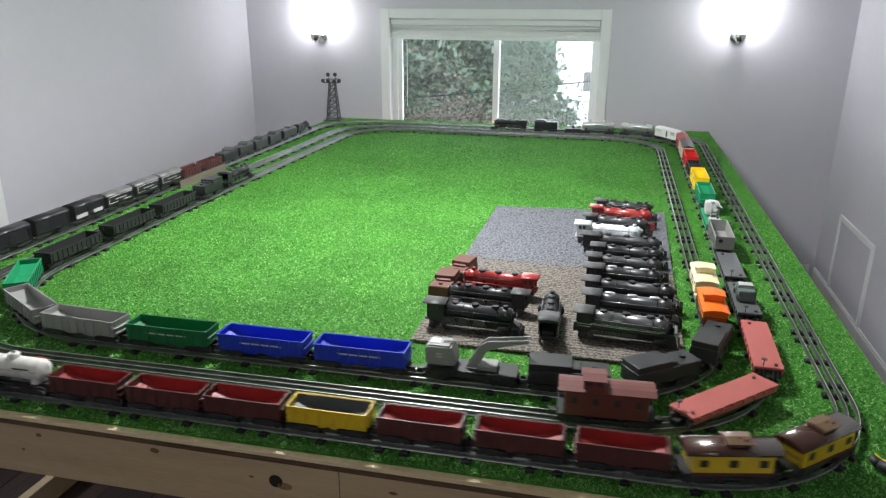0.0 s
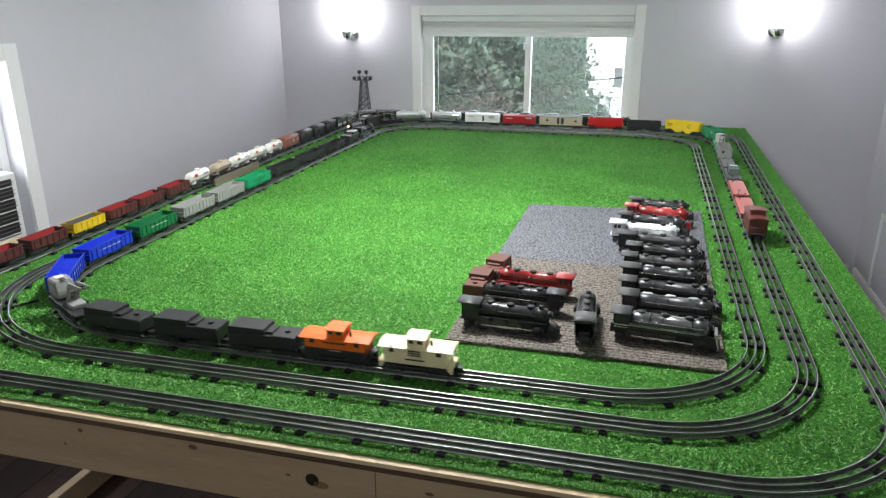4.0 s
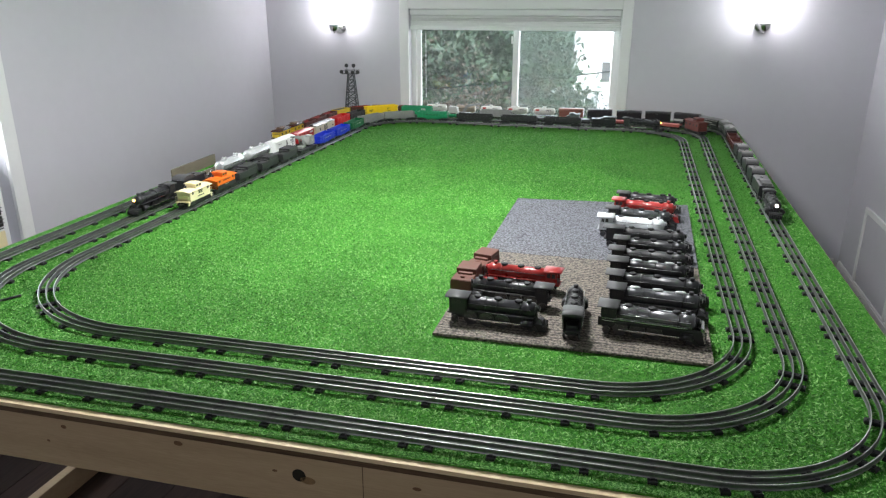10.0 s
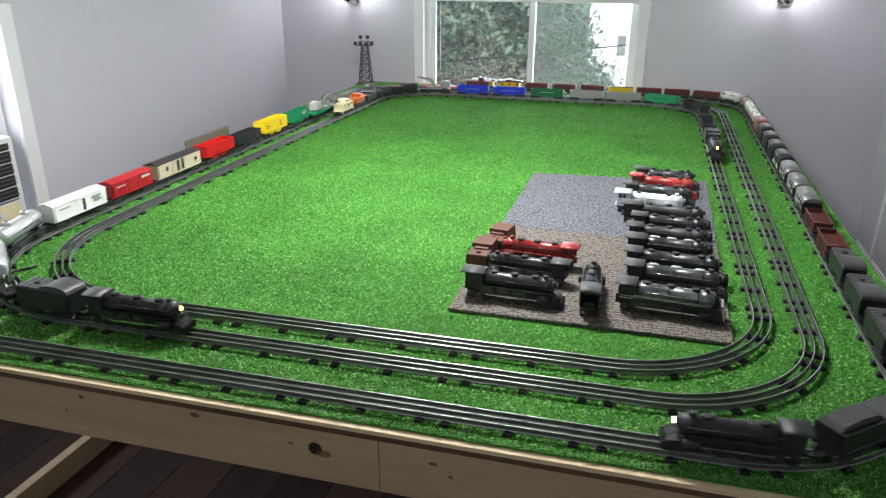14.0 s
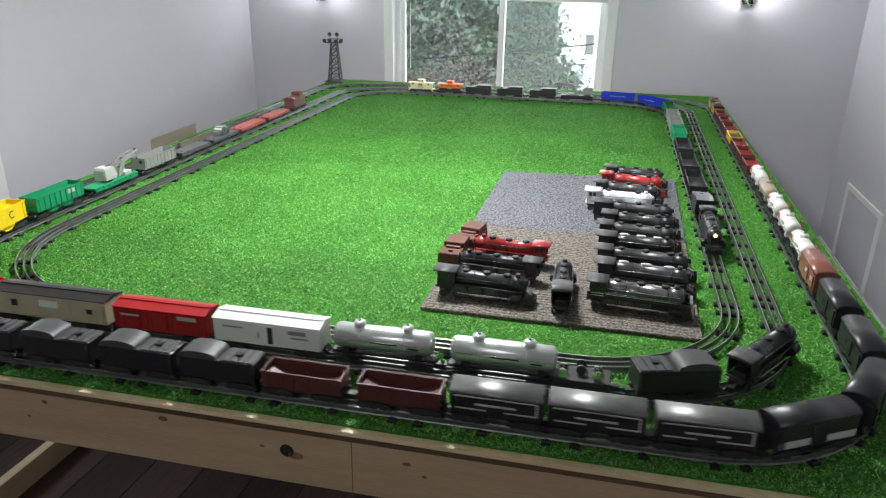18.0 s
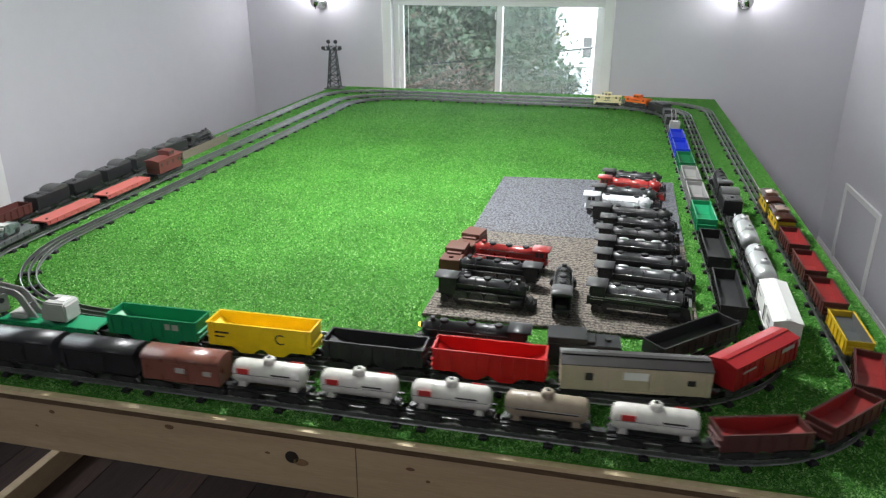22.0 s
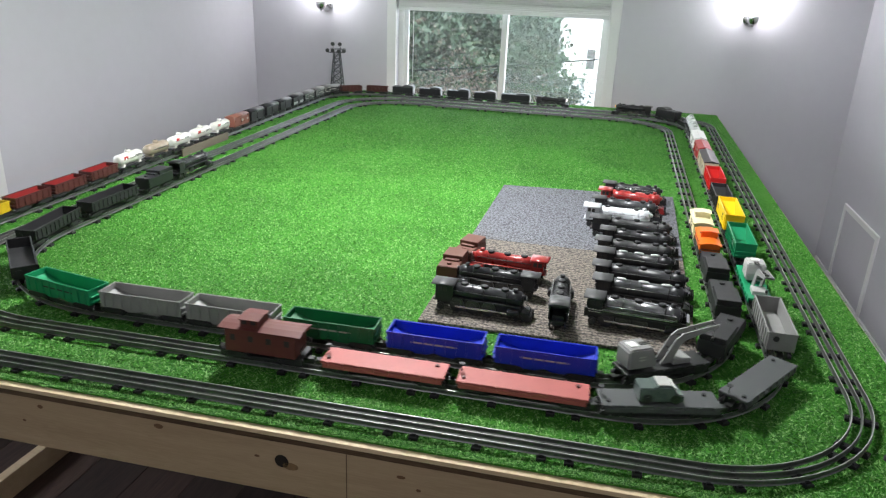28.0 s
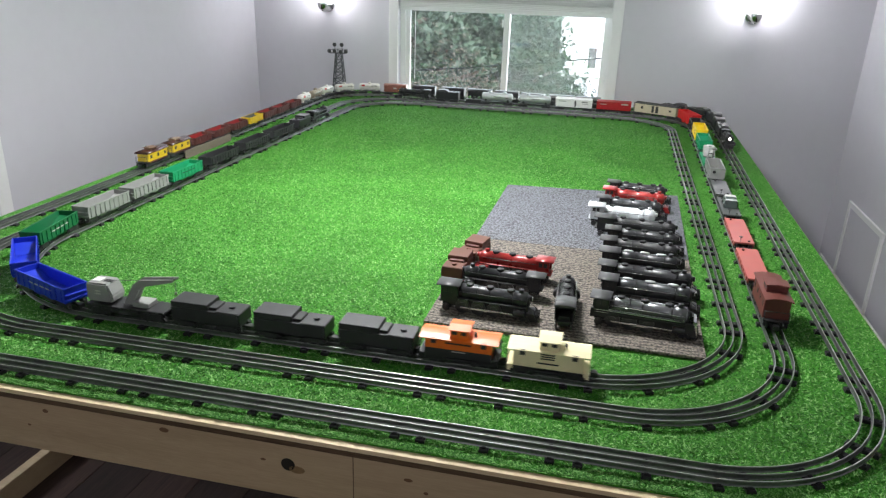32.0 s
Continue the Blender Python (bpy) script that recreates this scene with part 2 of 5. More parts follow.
tagged(boxes("baseboard", [(XL, XL + .014, YB, 4.85, 0, .085), (XL, XL + .010, YB, 4.85, .085, .095)], WHITE), "white painted baseboard along the wall", "baseboard", kind="structure")

# ---- table: corners of its top, near left, near right, far right, far left ----
TOP = [Vector((-1.788, .8746)), Vector((.573, .9420)), Vector((.547, 4.74)), Vector((-1.955, 4.66))]


def slab(bm, pts, z0, z1):
    lo = [bm.verts.new((p.x, p.y, z0)) for p in pts]
    hi = [bm.verts.new((p.x, p.y, z1)) for p in pts]
    bm.faces.new(lo[::-1])
    bm.faces.new(hi)
    n = len(pts)
    for i in range(n):
        bm.faces.new((lo[i], lo[(i + 1) % n], hi[(i + 1) % n], hi[i]))


def inset(pts, d):
    c = sum(pts, Vector((0, 0))) / 4
    return [p + Vector((d if p.x < c.x else -d, d if p.y < c.y else -d)) for p in pts]


def board(bm, a, b, w, z0, z1):
    """A board from a to b, w thick to the left of that way."""
    d = (b - a).normalized()
    n = Vector((-d.y, d.x)) * w
    slab(bm, [a, b, b + n, a + n], z0, z1)


table = thing("train_table", "big plywood train table on pine boards", "table")
bm = bmesh.new()
slab(bm, TOP, GRASS - .013, GRASS - .005)
part("plywood_top", bm, PLY, table, "plywood top with a pale raw edge")
# dark strip that colours in the stain and shade below the plywood edge
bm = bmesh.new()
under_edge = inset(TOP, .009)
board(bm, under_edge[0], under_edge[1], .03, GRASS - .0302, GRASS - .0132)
part("edge_batten", bm, SHADEJOINT, table, "dark strip for stain and shade under the plywood edge")
inn = inset(TOP, .012)
for name, a, b in (("front_board", 0, 1), ("side_board", 1, 2), ("back_board", 2, 3), ("side_board", 3, 0)):
    bm = bmesh.new()
    p, q = inn[a], inn[b]
    d = (q - p).normalized() * .040
    board(bm, p + (d if name == "side_board" else d * 0), q - (d if name == "side_board" else d * 0), .038, GRASS - .137, GRASS - .0304)
    bmesh.ops.bevel(bm, geom=bm.edges[:], offset=.002, segments=2, affect="EDGES")
    part(name, bm, PINE, table, "knotty pine board with a drilled hole" if name == "front_board" else "")
for k in range(1, 5):
    bm = bmesh.new()
    y = .90 + k * .76
    board(bm, Vector((-1.775, y)), Vector((.52, y + .05)), .038, GRASS - .112, GRASS - .024)
    part("joist", bm, PINE, table)
for p in (inset(TOP, .10) + [Vector((-1.8, 2.8)), Vector((.46, 2.8))]):
    bm = bmesh.new()
    box(bm, p.x - .045, p.x + .045, p.y - .045, p.y + .045, 0, GRASS - .139)
    part("leg", bm, PINE, table)
# drilled hole and knots on the front board
fd = (inn[1] - inn[0]).normalized()
fn = Vector((fd.y, -fd.x))


def on_front(x, z, r, name, material, label="", sx=1.0):
    p = inn[0] + fd * ((x - inn[0].x) / fd.x)
    bm = bmesh.new()
    ring = [bm.verts.new((p.x + fd.x * r * sx * math.cos(a), p.y + fd.y * r * sx * math.cos(a), z + r * math.sin(a))) for a in [2 * math.pi * i / 18 for i in range(18)]]
    bm.faces.new(ring)
    bmesh.ops.translate(bm, verts=bm.verts[:], vec=(fn.x * .0012, fn.y * .0012, 0))
    part(name, bm, material, table, label)


on_front(-.510, .914, .0125, "drilled_hole", HOLE, "dark drilled cable hole")
on_front(-.494, .906, .0075, "stain", STAINL, "brown water stain", 1.9)
bm = bmesh.new()
jp = inn[0] + fd * ((-.395 - inn[0].x) / fd.x)
slab(bm, [jp, jp + fd * .0014, jp + fd * .0014 + fn * .0006, jp + fn * .0006], GRASS - .1365, GRASS - .031)
part("board_joint", bm, SHADEJOINT, table, "dark joint in the front board")
for x, z, r, sx in ((-.74, .940, .005, 1.8), (-.555, .916, .0025, 2), (-.98, .936, .004, 1.5), (-.30, .925, .0035, 2.2), (-.27, .905, .003, 1.4), (.02, .90, .005, 1.5), (-1.02, .90, .0025, 1.5)):
    on_front(x, z, r, "knot", KNOT, "", sx)
# long pine board set on edge on the floor under the table
tagged(boxes("floor_beam", [(-1.896, -1.860, .55, 3.4, .0, .089)], PINE, bevel=.003), "long pine board set on edge on the floor", "beam")
bm = bmesh.new()
lawn = inset(TOP, .004)
lawn[0].y += .009
lawn[1].y += .009
slab(bm, lawn, GRASS - .0045, GRASS - .001)
grass = tagged(part("grass_mat", bm, GRASSM), "bright green artificial grass mat covering the table", "grass mat")


# ---- tracks: loops of straight sides and rounded corners ----
SLACK_RIGHT, SLACK_FAR, SLACK_LEFT = (0.895, 0.949), 0.951, (0.942, 0.949)


class Loop:
    def __init__(self, near, right, far, left, radii, lean=0.0):
        """Each side is a point on it and its slope in degrees; s runs from x = 0 on the near side, against the clock."""
        self.lean = lean

        def line(p, d):
            return Vector(p), Vector((math.cos(radians(d)), math.sin(radians(d))))
        sides = [line(near[0], near[1]), line(right[0], 90 + right[1]), line(far[0], 180 + far[1]), line(left[0], 270 + left[1])]
        corner = []
        for (p, a), (q, b) in zip(sides, sides[1:] + sides[:1]):
            d = a.x * b.y - a.y * b.x
            k = ((q - p).x * b.y - (q - p).y * b.x) / d
            corner.append(p + a * k)
        self.seg = []
        start = None
        for i in range(4):
            a, b = sides[i][1], sides[(i + 1) % 4][1]
            turn = math.acos(max(-1, min(1, a.dot(b))))
            r = radii[i]
            cut = r * math.tan(turn / 2)
            p0 = corner[i - 1] + a * self.cut if i else None
            self.cut = cut
            t0 = corner[i] - a * cut
            if i == 0:
                start = t0
                p0 = None
            else:
                self.seg.append((p0, a, (t0 - p0).length, 0))
            self.seg.append((t0, a, r * turn, turn / (r * turn)))
        a = sides[0][1]
        p0 = corner[3] + a * self.cut
        self.seg.append((p0, a, (start - p0).length, 0))
        self.length = sum(x[2] for x in self.seg)
        self.s0 = -start.x / a.x + 0.0
        # s of the first segment's start: the distance from x = 0 to it along the near side
        zero = sides[0][0] + a * (-sides[0][0].x / a.x)
        self.s0 = (start - zero).dot(a)

    def at(self, s):
        """Place and heading at s; the left side leans outwards with y by self.lean."""
        p, w = self.plain(s)
        k = max(0.0, min(1.0, (-1.0 - p.x) / .6))
        return Vector((p.x - self.lean * max(0.0, p.y - 1.9) * k * k * (3 - 2 * k), p.y)), w

    def plain(self, s):
        s = (s - self.s0) % self.length
        for p, a, n, k in self.seg:
            if s <= n:
                if not k:
                    return p + a * s, math.atan2(a.y, a.x)
                h = math.atan2(a.y, a.x)
                r = 1 / k
                c = p + Vector((-a.y, a.x)) * r
                w = h + s * k
                return c + Vector((math.sin(w), -math.cos(w))) * r, w
            s -= n
        return p + a * n, math.atan2(a.y, a.x)

    def slack(self, sign):
        """Couplings stand longer or closer side by side of the loop: a table of way along the loop against train length."""
        e = [self.s0]
        for seg in self.seg:
            e.append(e[-1] + seg[2])
        knots = [(e[0] - .02, 1), (e[1], SLACK_RIGHT[0]), (e[2], SLACK_RIGHT[1]), ((e[3] + e[4]) / 2, SLACK_FAR), (e[5], SLACK_LEFT[0]), (e[6], SLACK_LEFT[1]), (e[7], 1), (e[0] - .02 + self.length, 1)]
        xs, ys = [k[0] for k in knots], [k[1] for k in knots]
        rows, n, u = [(0.0, 0.0)], 1500, 0.0
        for i in range(n):
            x = sign * (i + .5) * self.length / n
            u += self.length / n * float(np.interp((x - xs[0]) % self.length + xs[0], xs, ys))
            rows.append(((i + 1) * self.length / n, u))
        return rows


def swap(rows, x, to_train):
    """From way along the loop to train length, or back; both repeat with the loop."""
    xs, ys = [r[0 if to_train else 1] for r in rows], [r[1 if to_train else 0] for r in rows]
    turns = math.floor(x / xs[-1])
    return float(np.interp(x - turns * xs[-1], xs, ys)) + turns * ys[-1]


NEAR, RIGHT, FARS, LEFT = 1.92, 0.0, 0.8, 1.7
LOOPS = {
    "outer": Loop(((0.459, 1.003), NEAR), ((0.459, 1.5), RIGHT), ((-0.5, 4.46), FARS), ((-1.74, 2.0), LEFT), (.317, .317, .317, .44), .0185),
    "middle": Loop(((0.338, 1.129), NEAR), ((0.338, 1.5), 0.1), ((-0.5, 4.335), FARS), ((-1.62, 2.0), LEFT), (.324, .324, .324, .44)),
    "inner": Loop(((0.251, 1.224), NEAR), ((0.251, 1.7), 0.7), ((-0.5, 4.215), FARS), ((-1.515, 2.0), LEFT), (.317, .317, .317, .42)),
}


def sweep(bm, loop, off, section, step=0.03):
    n = int(loop.length / step)
    rings = []
    for i in range(n):
        p, w = loop.at(i * loop.length / n)
        nx, ny = math.sin(w), -math.cos(w)
        rings.append([bm.verts.new((p.x + nx * (off + u), p.y + ny * (off + u), v)) for u, v in section])
    k = len(section)
    for i in range(n):
        a, b = rings[i], rings[(i + 1) % n]
        for j in range(k):
            # narrow top faces get the highlight as brighter metal, all others the shaded metal
            bm.faces.new((a[j], b[j], b[(j + 1) % k], a[(j + 1) % k])).material_index = 0 if 5 <= j <= 6 else 1


SECTION = [(-.0018, GRASS + .0066), (.0018, GRASS + .0066), (.0006, GRASS + .0085), (.0006, RAIL - .005), (.0013, RAIL - .0022), (.0009, RAIL - .0003), (0, RAIL), (-.0009, RAIL - .0003), (-.0013, RAIL - .0022), (-.0006, RAIL - .005), (-.0006, GRASS + .0085)]
tie_bm = bmesh.new()
box(tie_bm, -.0075, .0075, -.0265, .0265, GRASS - .001, GRASS + .0064)
bmesh.ops.bevel(tie_bm, geom=[e for e in tie_bm.edges if all(v.co.z > GRASS + .006 for v in e.verts)], offset=.0015, segments=1, affect="EDGES")
for y in (-.01725, 0, .01725):
    box(tie_bm, -.0035, .0035, y - .0055, y + .0055, GRASS + .0065, GRASS + .0078)
tie_mesh = bpy.data.meshes.new("tie")
tie_bm.to_mesh(tie_mesh)
tie_mesh.materials.append(TIEM)
for name, loop in LOOPS.items():
    track = thing("toy_train_track", name + " loop of three-rail tinplate track on grass", "train track", "track loops", )
    for off in (-.01725, 0, .01725):
        bm = bmesh.new()
        sweep(bm, loop, off, SECTION)
        part("rail", bm, (RAILGLINT if off else RAILC, RAILSHADE), track)
    n = round(loop.length / .254)
    for i in range(n):
        for u in (.022, .127, .232):
            p, w = loop.at(i * loop.length / n + u * loop.length / n / .254 - .06)
            o = new("tie", tie_mesh)
            o.parent = track
            o.matrix_basis = Matrix.Translation((p.x, p.y, 0)) @ Matrix.Rotation(w, 4, "Z")

# ---- where the trains are: metres of train gone past the middle of the near side, second by second ----
OUTER_GO = [-6.347, -5.838, -5.338, -4.860, -4.449, -4.054, -3.671, -3.298, -2.931, -2.557, -2.159, -1.754, -1.351, -0.951, -0.550, -0.145, 0.265, 0.687, 1.120, 1.551, 1.969, 2.383, 2.800, 3.229, 3.683, 4.154, 4.635, 5.119, 5.602, 6.038, 6.421, 6.789, 7.148]
MIDDLE_GO = [-5.359, -5.027, -4.691, -4.359, -4.067, -3.788, -3.514, -3.240, -2.961, -2.673, -2.371, -2.050, -1.701, -1.352, -1.007, -0.665, -0.332, -0.011, 0.295, 0.588, 0.871, 1.145, 1.418, 1.719, 2.036, 2.359, 2.677, 2.992, 3.304, 3.614, 3.926, 4.249, 4.585]
INNER_GO = [-5.930, -5.704, -5.471, -5.194, -4.871, -4.553, -4.244, -3.939, -3.635, -3.335, -3.040, -2.745, -2.446, -2.144, -1.848, -1.592, -1.350, -1.112, -0.874, -0.628, -0.366, -0.094, 0.181, 0.457, 0.785, 1.163, 1.540, 1.907, 2.257, 2.536, 2.808, 3.084, 3.365]
# ---- rolling stock kit; x is forward, z = 0 on the rails ----
BLACK = mat("black_enamel", (0.017, 0.017, 0.019), 0.36, vary=0.3, scale=40)
MATTE = mat("matte_black", (0.014, 0.014, 0.015), 0.68, vary=0.3, scale=50)
ROOFB = mat("brown_black_roof", (0.030, 0.026, 0.026), 0.32, vary=0.25, scale=40)
SATIN = mat("satin_black_plastic", (0.022, 0.022, 0.023), 0.5, vary=0.3, scale=50)
# dark grey parts; on black engines' cab roofs it paints in reflected light
GREYB = mat("worn_grey_and_roof_sheen", (0.055, 0.055, 0.056), 0.48, vary=0.3, scale=50)
STEEL = mat("blackened_steel", (0.10, 0.10, 0.10), 0.35, 0.9, vary=0.3, scale=60)
BRIGHT = mat("bright_steel", (0.62, 0.62, 0.60), 0.22, 1.0, vary=0.15, scale=60)
SILVER = mat("silver_paint", (0.62, 0.63, 0.63), 0.32, 0.65, vary=0.12, scale=40)
CHROME = mat("chrome", (0.75, 0.75, 0.74), 0.12, 1.0, vary=0.05, scale=30)
# paler than the black body: reflected lamp light put into the roof colour
SHEENROOF = mat("grey_roof_sheen", (0.20, 0.20, 0.195), 0.42, 0.6, vary=0.3, scale=50)
MAROON = mat("maroon_plastic", (0.085, 0.026, 0.022), 0.45, vary=0.2, scale=50)
DKRED = mat("dark_red_plastic", (0.26, 0.022, 0.022), 0.42, vary=0.2, scale=50)
BROWNP = mat("brown_tinplate", (0.23, 0.085, 0.06), 0.3, vary=0.15, scale=40, coat=.2)
ROOFG = mat("glossy_brown_roof", (0.055, 0.02, 0.014), 0.22, 0.1, vary=0.2, scale=40, coat=.6)
TANROOF = mat("tan_cupola_enamel", (0.17, 0.10, 0.055), 0.3, 0.1, vary=0.2, scale=40, coat=.3)
YELLOW = mat("yellow_tinplate", (0.62, 0.42, 0.02), 0.35, vary=0.15, scale=40, coat=.15)
YELLOWB = mat("bright_yellow_plastic", (0.86, 0.60, 0.012), 0.4, vary=0.1, scale=40)
OFFWHITE = mat("off_white_tinplate", (0.68, 0.66, 0.61), 0.32, vary=0.14, scale=60, coat=.15)
TAN = mat("tan_tinplate", (0.33, 0.27, 0.20), 0.38, vary=0.2, scale=60)
REDMARK = mat("red_marking", (0.5, 0.03, 0.03), 0.4)
WHITEP = mat("white_plastic", (0.78, 0.78, 0.75), 0.4, vary=0.06, scale=40)
REDBOX = mat("red_plastic", (0.38, 0.015, 0.02), 0.34, vary=0.12, scale=40)
CREAM = mat("cream_plastic", (0.52, 0.45, 0.32), 0.45, vary=0.1, scale=40)
CREAMC = mat("ivory_plastic", (0.80, 0.70, 0.43), 0.42, vary=0.08, scale=40)
BRIGHTRED = mat("bright_red_plastic", (0.54, 0.012, 0.012), 0.38, vary=0.1, scale=40)
GREEN = mat("green_plastic", (0.012, 0.26, 0.11), 0.4, vary=0.12, scale=40)
DGREEN = mat("deep_green_plastic", (0.008, 0.13, 0.045), 0.4, vary=0.12, scale=40)
BLUE = mat("blue_plastic", (0.012, 0.035, 0.48), 0.38, vary=0.1, scale=40)
GREY = mat("grey_plastic", (0.26, 0.26, 0.25), 0.5, vary=0.12, scale=40)
LGREY = mat("light_grey_plastic", (0.46, 0.46, 0.44), 0.5, vary=0.12, scale=40)
DGREY = mat("dark_grey_plastic", (0.085, 0.09, 0.09), 0.5, vary=0.15, scale=40)
PINK = mat("faded_red_plastic", (0.42, 0.105, 0.09), 0.5, vary=0.1, scale=30)
CABRED = mat("caboose_red", (0.13, 0.034, 0.027), 0.5, vary=0.15, scale=40)
ORANGE = mat("orange_plastic", (0.80, 0.155, 0.012), 0.4, vary=0.08, scale=40)
RUST = mat("rust_red_plastic", (0.11, 0.038, 0.023), 0.55, vary=0.2, scale=50)
MARK = mat("dark_marking", (0.03, 0.028, 0.026), 0.5)
PALE = mat("pale_marking", (0.45, 0.44, 0.40), 0.5)
LENS = mat("lit_headlight", (1, .9, .7), 0.2, emit=((1.0, .86, .66), 8))
LENSO = mat("lit_marker_glow", (1, .35, .1), 0.2, emit=((1.0, .42, .06), 5))
DULL = mat("headlight_glass", (0.75, 0.74, 0.7), 0.1, vary=.05)


def cyl(bm, a, b, r, seg=14, r2=None, mi=0):
    a, b = Vector(a), Vector(b)
    d = (b - a).normalized()
    u = d.cross(Vector((0, 0, 1)))
    u = Vector((1, 0, 0)) if u.length < .01 else u.normalized()
    v = d.cross(u)
    r2 = r if r2 is None else r2
    ra = [bm.verts.new(a + (u * math.cos(w) + v * math.sin(w)) * r) for w in [2 * math.pi * i / seg for i in range(seg)]]
    rb = [bm.verts.new(b + (u * math.cos(w) + v * math.sin(w)) * r2) for w in [2 * math.pi * i / seg for i in range(seg)]]
    fs = [bm.faces.new(ra[::-1]), bm.faces.new(rb)]
    for i in range(seg):
        f = bm.faces.new((ra[i], ra[(i + 1) % seg], rb[(i + 1) % seg], rb[i]))
        f.smooth = True
        fs.append(f)
    for f in fs:
        f.material_index = mi


def lathe(bm, rows, seg=18, axis="x", at=(0, 0, 0)):
    """Rings (along, radius) about an axis."""
    rings = []
    for u, r in rows:
        ring = []
        for i in range(seg):
            w = 2 * math.pi * i / seg
            c, s = r * math.cos(w), r * math.sin(w)
            p = (u, c, s) if axis == "x" else (c, s, u)
            ring.append(bm.verts.new((p[0] + at[0], p[1] + at[1], p[2] + at[2])))
        rings.append(ring)
    for a, b in zip(rings, rings[1:]):
        for i in range(seg):
            bm.faces.new((a[i], a[(i + 1) % seg], b[(i + 1) % seg], b[i])).smooth = True
    bm.faces.new(rings[0][::-1])
    bm.faces.new(rings[-1])
    bmesh.ops.recalc_face_normals(bm, faces=bm.faces[:])


def prism(bm, profile, x0, x1, smooth=False):
    """A profile of (y, z) drawn out along x."""
    a = [bm.verts.new((x0, y, z)) for y, z in profile]
    b = [bm.verts.new((x1, y, z)) for y, z in profile]
    bm.faces.new(a)
    bm.faces.new(b[::-1])
    n = len(profile)
    for i in range(n):
        f = bm.faces.new((a[i], b[i], b[(i + 1) % n], a[(i + 1) % n]))
        f.smooth = smooth
    bmesh.ops.recalc_face_normals(bm, faces=bm.faces[:])


def sideprism(bm, profile, y0, y1):
    """A profile of (x, z) drawn out along y."""
    a = [bm.verts.new((x, y0, z)) for x, z in profile]
    b = [bm.verts.new((x, y1, z)) for x, z in profile]
    bm.faces.new(a)
    bm.faces.new(b[::-1])
    n = len(profile)
    for i in range(n):
        bm.faces.new((a[i], b[i], b[(i + 1) % n], a[(i + 1) % n]))
    bmesh.ops.recalc_face_normals(bm, faces=bm.faces[:])


def rbox(name, b, material, parent, label="", r=.0012):
    return boxes(name, [b], material, parent, label, bevel=r)


def shared(name, bm, *materials):
    me = bpy.data.meshes.new(name)
    bm.to_mesh(me)
    bm.free()
    for x in materials:
        me.materials.append(x)
    return me


def put(name, me, parent, m):
    o = new(name, me)
    o.parent, o.matrix_basis = parent, m
    return o


def wheel_mesh(r, t, material, spokes=0):
    bm = bmesh.new()
    cyl(bm, (0, -t / 2, 0), (0, t / 2, 0), r, 18)
    cyl(bm, (0, t / 2, 0), (0, t / 2 + .0012, 0), r * .55, 12)
    for i in range(spokes):
        w = 2 * math.pi * i / spokes
        box(bm, -.0008, .0008, t / 2, t / 2 + .001, r * .3, r * .85, m=Matrix.Rotation(w, 4, "Y"))
    return shared("wheel", bm, material)


WHEEL = wheel_mesh(.0095, .005, STEEL)
bm = bmesh.new()
for s in (-1, 1):
    sideprism(bm, [(-.030, .008), (-.026, .0135), (-.012, .0165), (.012, .0165), (.026, .0135), (.030, .008), (.023, .006), (.010, .0065), (.006, .004), (-.006, .004), (-.010, .0065), (-.023, .006)], s * .0215 - .0018, s * .0215 + .0018)
    for x in (-.018, .018):
        cyl(bm, (x, s * .0232, .0095), (x, s * .0252, .0095), .0034, 8)
box(bm, -.005, .005, -.02, .02, .010, .015)
TRUCK = shared("truck", bm, SATIN)
bm = bmesh.new()
box(bm, -.016, .006, -.003, .003, .009, .013)
box(bm, .004, .014, -.0065, .0065, .006, .015)
box(bm, .012, .016, -.0065, -.001, .006, .015)
COUPLER = shared("coupler", bm, STEEL)
RIBS = {}


def under(car, half, inset_=.032, scale=1.0):
    """Two trucks with their wheels, and a coupler at each end."""
    for sx in (-1, 1):
        x = sx * (half - inset_)
        tr = put("truck", TRUCK, car, Matrix.Translation((x, 0, 0)) @ Matrix.Diagonal((scale, 1, 1, 1)))
        for wx in (-.018, .018):
            for wy in (-1, 1):
                put("wheel", WHEEL, tr, Matrix.Translation((wx, wy * .016, .0095)) @ Matrix.Rotation(0 if wy > 0 else math.pi, 4, "Z"))
        put("coupler", COUPLER, car, Matrix.Translation((sx * (half - .004), 0, 0)) @ Matrix.Rotation(0 if sx > 0 else math.pi, 4, "Z"))


def rib(parent, x, y, z0, z1, material, t=.0022, w=.003):
    key = (round(z1 - z0, 4), material.name, t, w)
    if key not in RIBS:
        bm = bmesh.new()
        box(bm, -w / 2, w / 2, -t / 2, t / 2, 0, z1 - z0)
        RIBS[key] = shared("rib", bm, material)
    put("rib", RIBS[key], parent, Matrix.Translation((x, y, z0)))


def bars(name, rows, y, material, parent, label=""):
    """Plain marks on a car side, print and one dark door gap: rows of x0, x1, z0, z1 on both sides at +-y."""
    for s in (-1, 1):
        for x0, x1, z0, z1 in rows:
            ya, yb = sorted((s * y, s * (y + .0005)))
            bm = bmesh.new()
            box(bm, min(-s * x0, -s * x1), max(-s * x0, -s * x1), ya, yb, z0, z1)
            part(name, bm, material, parent, label)


